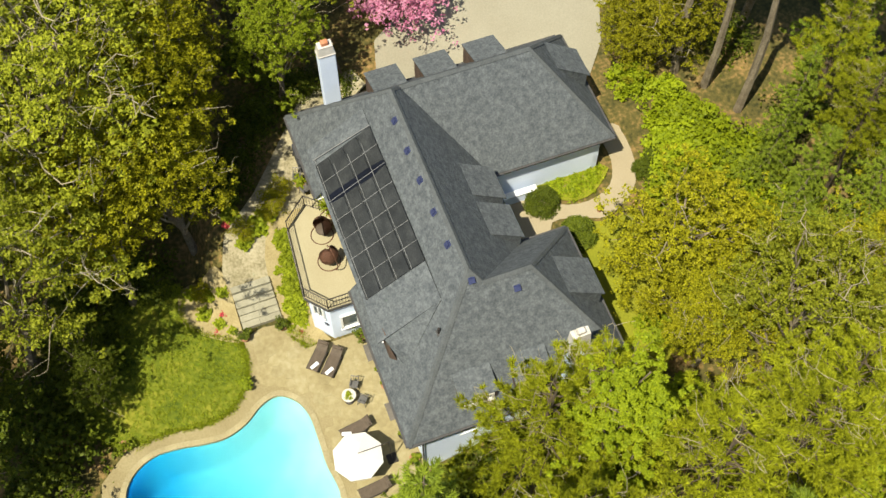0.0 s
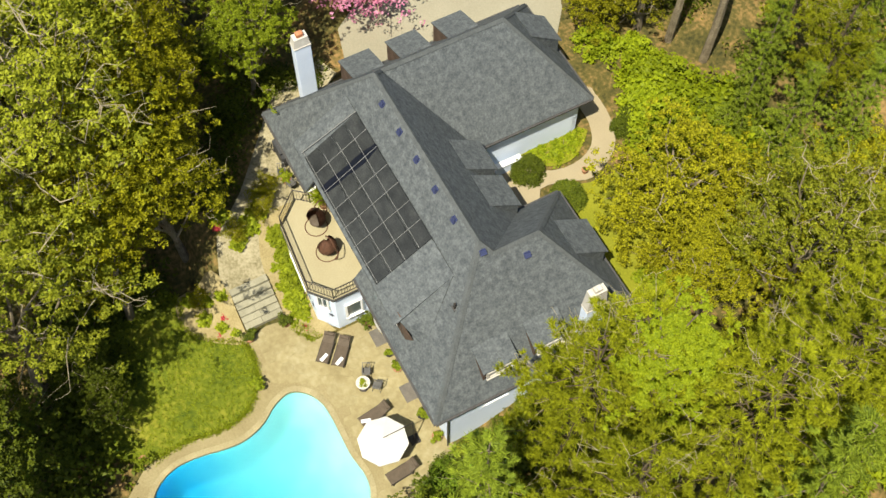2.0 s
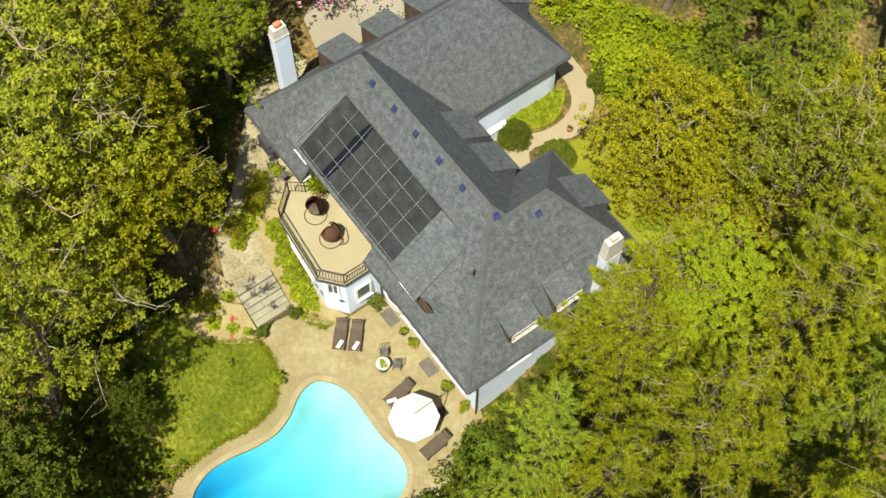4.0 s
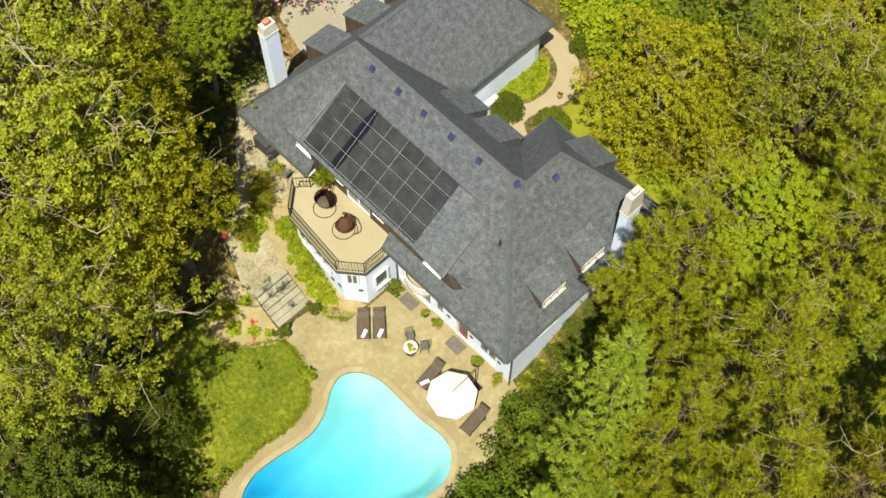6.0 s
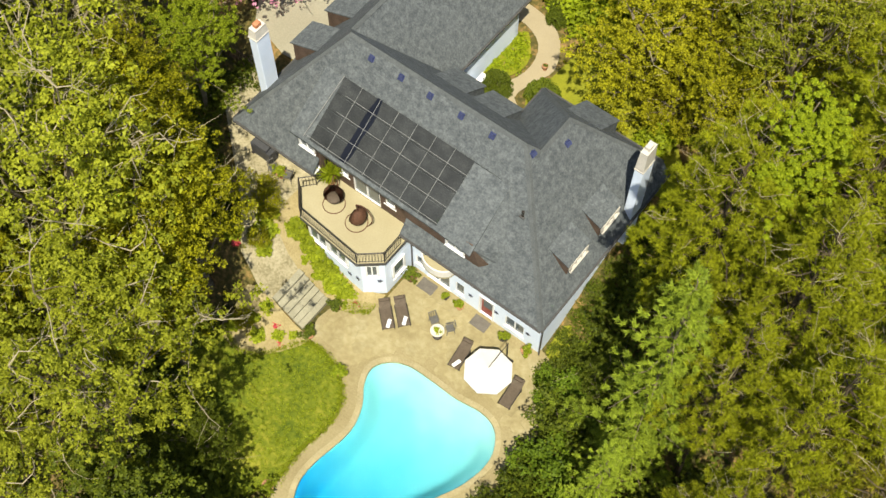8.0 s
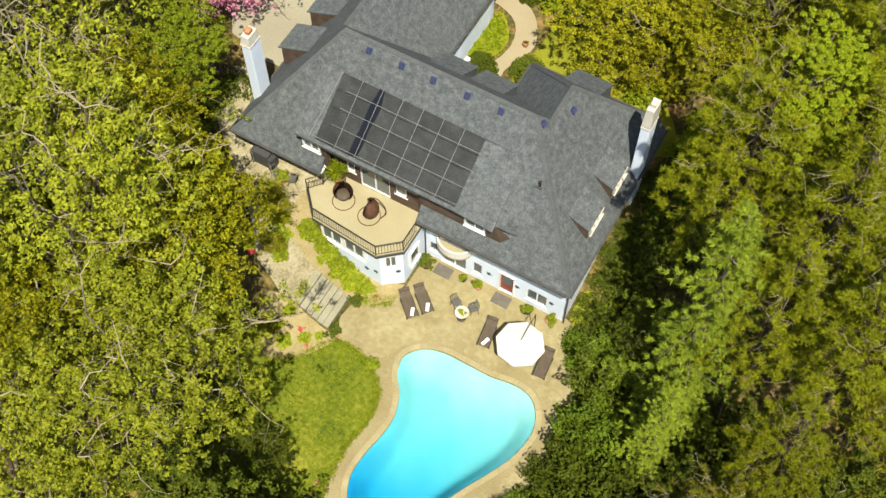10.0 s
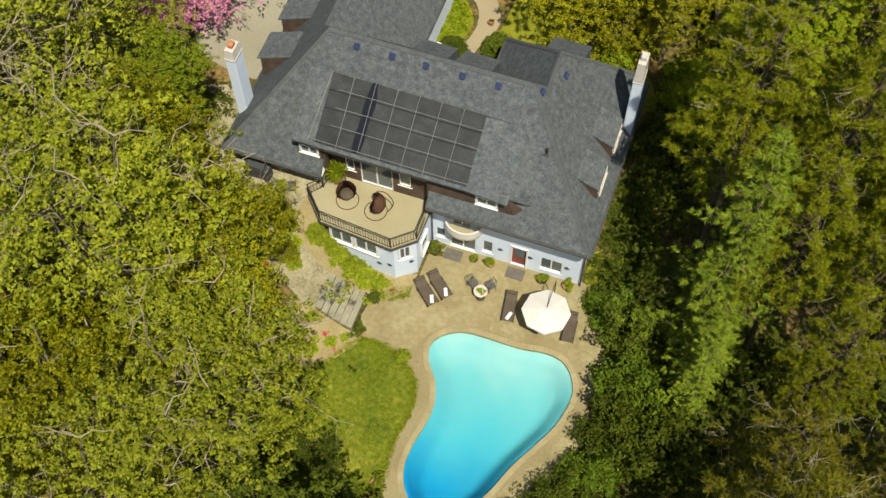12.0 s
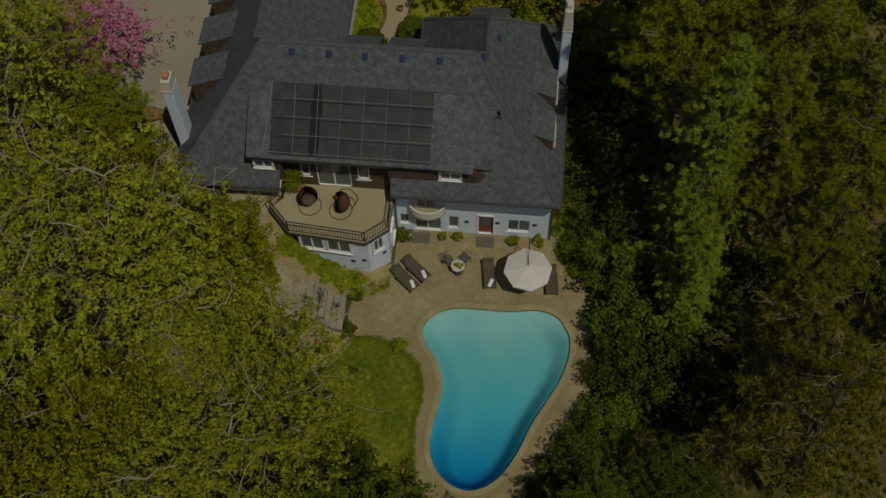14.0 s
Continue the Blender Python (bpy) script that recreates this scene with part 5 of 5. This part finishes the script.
planter("planter", -8.05, -0.75, 0, 0.34, 0.5, M_WICKER, L_SHRUB, "round brown urn planter with greenery", 1)
for k, (x, y, r) in enumerate(((-5.8, -0.5, 0.22), (-4.8, -0.5, 0.24), (-1.8, -0.5, 0.3), (-0.35, -0.4, 0.28), (-4.95, -0.5, 0.18))):
    planter("planter", x, y, 0, r, 0.3, M_POT if k % 2 else M_IRON, L_MAPLE, "small potted plant against the white wall", 10 + k, 0.75)
planter("planter", -7.45, -7.6, 0, 0.22, 0.35, M_POT, L_MAPLE, "potted plant at the lawn's edge", 30, 1.4)
planter("planter", -10.2, -6.9, 0, 0.25, 0.3, M_POT, L_SHRUB, "potted flowers beside the stone steps", 31, 1.3)
planter("planter", -10.15, -4.75, 0, 0.25, 0.3, M_POT, L_SHRUB, "potted shrub beside the stone steps", 34, 1.4)
planter("planter", -9.7, 14.1, FRONT_Z, 0.19, 0.36, M_POT, L_SHRUB, "terracotta flower pot on the front path", 32, 0.4, 0.05)
planter("planter", -6.3, -14.6, 0, 0.3, 0.4, M_POT, L_MAPLE, "potted plant beside the pool coping", 33, 1.4)
palm = thing("potted_palm", "tall bright green potted plant on the terrace", "planter", pose(-13.9, -0.3, DZ))
bm = bmesh.new()
part("pot", lathe(bm, [(0.17, 0), (0.25, 0.3), (0.27, 0.38), (0.22, 0.38)], 14), M_POT, palm)
part("stem", tube(bmesh.new(), (0, 0, 0.3), (0.05, 0.02, 1.1), 0.03, 0.02), M_BARK, palm)
prng = np.random.default_rng(8)
cloud_mesh("fronds", [needle_cloud(prng, np.array([[0.05, 0.02, 1.15]] * 10) + prng.normal(size=(10, 3)) * 0.12, np.array([[0, 0, 0.2]] * 10), 30, 0.62, 0.045, 0.8, 0.3, 0.1, 0.2)], L_LIME, palm)


def patio_table():
    t = thing("patio_table", "small round patio table with a leafy centrepiece", "table", pose(-4.74, -2.58, 0))
    bm = bmesh.new()
    lathe(bm, [(0.36, 0.66), (0.39, 0.68), (0.39, 0.71), (0.36, 0.72), (0.01, 0.72)], 24)
    part("tabletop", bm, M_CAP, t, "pale round top")
    part("pedestal", lathe(bmesh.new(), [(0.28, 0), (0.25, 0.05), (0.06, 0.1), (0.06, 0.66)], 14), M_IRON, t)
    rng = np.random.default_rng(3)
    cloud_mesh("centrepiece", [leaf_cloud(rng, rng.normal(size=(6, 3)) * [0.07, 0.07, 0.03] + [0, 0, 0.82], 0.12, 22, 0.05)], L_FERN, t)
    return t


patio_table()


def metal_chair():
    c = thing("patio_chair", "grey slatted metal patio chair", "chair", pose(0, 0, 0), group="metal patio chairs")
    part("seat", boxed(-0.22, 0.22, -0.22, 0.22, 0.42, 0.46, bevel=0.015), M_CHAIR, c)
    bm = bmesh.new()
    for x in (-0.2, -0.07, 0.07, 0.2):
        tube(bm, (x, 0.2, 0.45), (x, 0.30, 0.9), 0.016)
    tube(bm, (-0.22, 0.30, 0.9), (0.22, 0.30, 0.9), 0.02)
    part("backrest", bm, M_CHAIR, c)
    for x in (-0.2, 0.2):
        for y in (-0.2, 0.2):
            part("leg", tube(bmesh.new(), (x, y, 0.44), (x * 1.15, y * 1.15, 0.0), 0.018), M_CHAIR, c)
        part("armrest", boxed(x - 0.03, x + 0.03, -0.2, 0.24, 0.64, 0.67), M_CHAIR, c)
    return c


mc = metal_chair()
mc.matrix_basis = pose(-5.35, -2.1, 0, 0, 0, 60)
for x, y, a in ((-4.35, -1.95, -40),):
    copy_thing(mc, pose(x, y, 0, 0, 0, a))
for x, y, a in ((-17.35, -1.35, 70), (-16.35, -1.2, -70)):
    copy_thing(mc, pose(x, y, height(x, y) + 0.16, 0, 0, a))
planter("planter", -16.85, -1.3, height(-16.85, -1.3) + 0.15, 0.28, 0.45, M_POT, L_FERN, "green potted plant between two chairs", 40, 1.1)
grill = thing("barbecue", "black covered barbecue against the white wall", "barbecue", pose(-18.55, -0.75, height(-18.55, -0.75) + 0.15))
bm = bmesh.new()
box(bm, -0.75, 0.75, -0.32, 0.32, 0.0, 0.95, bevel=0.06)
part("cover", bm, M_GRILL, grill, "black fabric cover")
bm = bmesh.new()
slab(bm, [(-0.5, -0.3, 1.08), (0.5, -0.3, 1.08), (0.5, 0.3, 1.22), (-0.5, 0.3, 1.22)], 0.25)
part("lid", bm, M_GRILL, grill)
for x in (-0.6, 0.6):
    part("wheel", tube(bmesh.new(), (x, -0.34, 0.1), (x, -0.40, 0.1), 0.1, seg=12), M_IRON, grill)

for x in (-7.05, -3.35):
    mat = thing("doormat", "grey doormat on the patio before a door", "doormat", pose(x, -0.55, 0.0))
    part("mat", boxed(-0.52, 0.52, -0.36, 0.36, 0.0, 0.025, bevel=0.008), M_MAT, mat)


def ornament(x, y, z, turn):
    """A dark star-shaped wall tie plate."""
    o = thing("wall_ornament", "dark star-shaped ornament on the white wall", "ornament", pose(x, y, z, 90, 0, turn), group="wall ornaments")
    bm = bmesh.new()
    pts = [((0.17 if k % 2 == 0 else 0.08) * math.cos(k * math.pi / 5), (0.17 if k % 2 == 0 else 0.08) * math.sin(k * math.pi / 5)) for k in range(10)]
    prism(bm, pts, 0.0, 0.04)
    part("plate", bm, M_SCONCE, o)
    return o


orn = ornament(-4.45, -0.005, 1.25, 0)
for x, y, z, a in ((-2.7, -0.005, 1.35, 0), (-0.6, -0.005, 1.4, 0), (-13.0, -2.80, 1.4, -4.4), (-11.65, -2.905, 1.9, -4.4), (-10.55, -2.985, 1.15, -4.4), (-9.9, -3.035, 1.4, -4.4), (-8.85, -2.42, 1.4, 40)):
    copy_thing(orn, pose(x, y, z, 90, 0, a))

# curved balcony on the south front
balcony = thing("balcony", "small curved cream balcony on the south front", "balcony", pose(-6.65, 0, 2.3))
arc = [(1.05 * math.cos(math.pi + math.pi * k / 14), 0.75 * math.sin(math.pi + math.pi * k / 14)) for k in range(15)]
bm = bmesh.new()
prism(bm, arc, -0.02, 0.12)
part("floor_slab", bm, M_DECK, balcony)
bm = bmesh.new()
inner = [(x * 0.90, y * 0.88) for x, y in arc]
prism(bm, arc + inner[::-1], 0.12, 0.68)
part("parapet", bm, M_CANVAS, balcony, "curved cream parapet")

# stone steps up the bank: long slabs with joints
steps = thing("stone_steps", "wide grey stone slab steps up the bank", "steps", pose(0, 0, 0))
srng = random.Random(4)
for r in range(6):
    x = -10.78 - r * 0.335
    z = max(0.05, height(x - 0.335, -5.6) + 0.31)
    y = -6.85
    while y < -4.9:
        w = srng.uniform(0.9, 1.4)
        y1 = y + w if y + w < -5.1 else -4.62
        bm = slab(bmesh.new(), [(x - 0.322, y + 0.006, z + 0.03), (x, y + 0.006, z - 0.09), (x, y1 - 0.006, z - 0.09), (x - 0.322, y1 - 0.006, z + 0.03)], 0.25)
        part("slab", bm, M_SLAB, steps)
        y = y1

# low white wall by the entry and dark lattice fence
entry_wall = thing("garden_wall", "low white stucco wall beside the entry steps", "wall", pose(-11.95, 10.2, FRONT_Z, 0, 0, 0))
part("wall_body", boxed(-0.14, 0.14, -1.2, 0.9, -0.2, 0.75, bevel=0.02), M_WALL, entry_wall)
part("coping", boxed(-0.19, 0.19, -1.25, 0.95, 0.75, 0.83, bevel=0.015), M_TRIM, entry_wall)
fence = thing("lattice_fence", "dark wooden picket fence beside the house", "fence", pose(-25.4, 3.2, height(-25.4, 3.2)))
for k in range(12):
    part("picket", boxed(k * 0.2 - 0.04, k * 0.2 + 0.04, -0.02, 0.02, 0.0, 1.3), M_BROWN, fence)
for z in (0.3, 1.05):
    part("rail", boxed(-0.1, 2.35, 0.02, 0.06, z, z + 0.08), M_BROWN, fence)

# beds
FERN = shrub(51, 0.58, 0.5, L_FERN, "fern", "bright green fern against the bay wall", 1100, 0.12, 0.2)
scatter(FERN, [(-11.4, -3.7, 1.1, 0), (-12.4, -3.5, 1.0, 60), (-10.5, -3.8, 0.9, 130), (-13.4, -3.3, 0.9, 10), (-10.0, -3.6, 0.6, 80), (-12.0, -3.75, 0.7, 200), (-14.2, -3.2, 1.1, 30), (-11.0, -3.55, 0.8, 45), (-11.9, -3.35, 0.9, 75), (-12.9, -3.35, 0.8, 15), (-10.4, -3.5, 0.7, 300), (-12.2, -4.1, 0.6, 250), (-13.0, -3.9, 0.6, 150)], 0.0)
BED = shrub(52, 0.32, 0.32, L_FERN, "bed_plant", "low leafy plant in the mulch bed", 500, 0.09, 0.25)
scatter(BED, [(-11.6, -7.9, 1.0, 0), (-12.5, -8.6, 1.3, 40), (-13.3, -8.0, 1.2, 90), (-11.0, -7.4, 0.8, 20), (-12.9, -7.3, 1.0, 60), (-14.0, -8.9, 1.3, 10), (-15.2, -4.4, 1.7, 70), (-15.8, -3.6, 1.6, 120), (-14.6, -5.3, 1.3, 30), (-10.0, -4.3, 0.8, 50), (-16.5, -5.6, 1.4, 10), (-17.8, -5.4, 1.6, 90)], 0.0)
BLOOM = shrub(53, 0.3, 0.3, L_RED, "flower_clump", "small clump of red flowers in the bed", 160, 0.07, 0.25)
scatter(BLOOM, [(-12.0, -7.6, 0.6, 0), (-9.5, -3.75, 0.7, 40), (-16.0, -6.0, 0.7, 90), (-11.2, -8.2, 0.6, 10)], 0.0)
GROUND_COVER = shrub(54, 0.8, 0.35, L_LIME, "groundcover", "yellow-green groundcover clump beside the garage", 700, 0.09, 0.2)
scatter(GROUND_COVER, [(-12.0, 12.6, 1.0, 0), (-11.8, 13.8, 1.1, 60), (-12.1, 14.8, 0.9, 120), (-11.2, 13.2, 0.7, 200)], 0.0)


# grass blades soften the lawn and its edge
def grass_blades(seed, loop, inner, edge, reach, mat, label):
    rng = np.random.default_rng(seed)
    xs, ys = [p[0] for p in loop], [p[1] for p in loop]
    spots = []
    while len(spots) < inner:
        x, y = rng.uniform(min(xs), max(xs)), rng.uniform(min(ys), max(ys))
        if inside(x, y, loop):
            spots.append((x, y))
    for k in range(edge):
        i = rng.integers(len(loop))
        u = rng.random()
        (x0, y0), (x1, y1) = loop[i], loop[(i + 1) % len(loop)]
        spots.append((x0 + (x1 - x0) * u + rng.normal() * reach, y0 + (y1 - y0) * u + rng.normal() * reach))
    c = np.array([(x, y, height(x, y) + 0.14) for x, y in spots])
    ob = cloud_mesh("grass", [needle_cloud(rng, c, np.array([[0, 0, 0.6]] * len(c)), 6, 0.13, 0.016)], mat, None, label)
    return tagged(ob, label, "grass", kind="stuff")


grass_blades(71, LAWN, 4200, 2600, 0.10, L_FERN, "mown green grass blades on the lawn")
grass_blades(72, [(-8.6, -3.3), (-8.5, -3.9), (-9.6, -4.55), (-10.4, -4.6), (-9.8, -3.9)], 420, 60, 0.05, L_FERN, "strip of yellow-green grass before the bay wall")


# flagstones: irregular slabs laid in the patio
def flagstones(step_x, step_y):
    rng = random.Random(9)
    seeds = {}
    for i in range(-2, 32):
        for j in range(-2, 32):
            seeds[i, j] = (-11.0 + i * step_x + (step_x / 2 if j % 2 else 0) + rng.uniform(-0.22, 0.22) * step_x, -17.0 + j * step_y + rng.uniform(-0.22, 0.22) * step_y)
    for (i, j), c in seeds.items():
        cell = [(c[0] - 2, c[1] - 2), (c[0] + 2, c[1] - 2), (c[0] + 2, c[1] + 2), (c[0] - 2, c[1] + 2)]
        for (a, b), o in seeds.items():
            if (a, b) == (i, j) or abs(a - i) > 2 or abs(b - j) > 2:
                continue
            mx, my, nx_, ny_ = (c[0] + o[0]) / 2, (c[1] + o[1]) / 2, o[0] - c[0], o[1] - c[1]
            cut = []
            for k in range(len(cell)):
                p, q = cell[k], cell[(k + 1) % len(cell)]
                dp, dq = (p[0] - mx) * nx_ + (p[1] - my) * ny_, (q[0] - mx) * nx_ + (q[1] - my) * ny_
                if dp <= 0:
                    cut.append(p)
                if dp * dq < 0:
                    u = dp / (dp - dq)
                    cut.append((p[0] + (q[0] - p[0]) * u, p[1] + (q[1] - p[1]) * u))
            cell = cut
        cell = [(p[0] + (c[0] - p[0]) * 0.02, p[1] + (c[1] - p[1]) * 0.02) for p in cell]
        mids = [((p[0] + q[0]) / 2, (p[1] + q[1]) / 2) for p, q in zip(cell, cell[1:] + cell[:1])]
        if not all(inside(x, y, PATIO) for x, y in cell):
            continue
        if any(inside(x, y, POOL) for x, y in cell + mids) or min(math.dist(p, v) for p in POOL for v in cell + mids) < 0.36:
            continue
        if any(y > -0.02 or (x < -8.3 and y > -2.2) for x, y in cell):
            continue
        bm = bmesh.new()
        prism(bm, cell, -0.02, 0.010 + rng.uniform(0, 0.004))
        part("flagstone", bm, M_STONE, patio)


flagstones(0.66, 0.56)
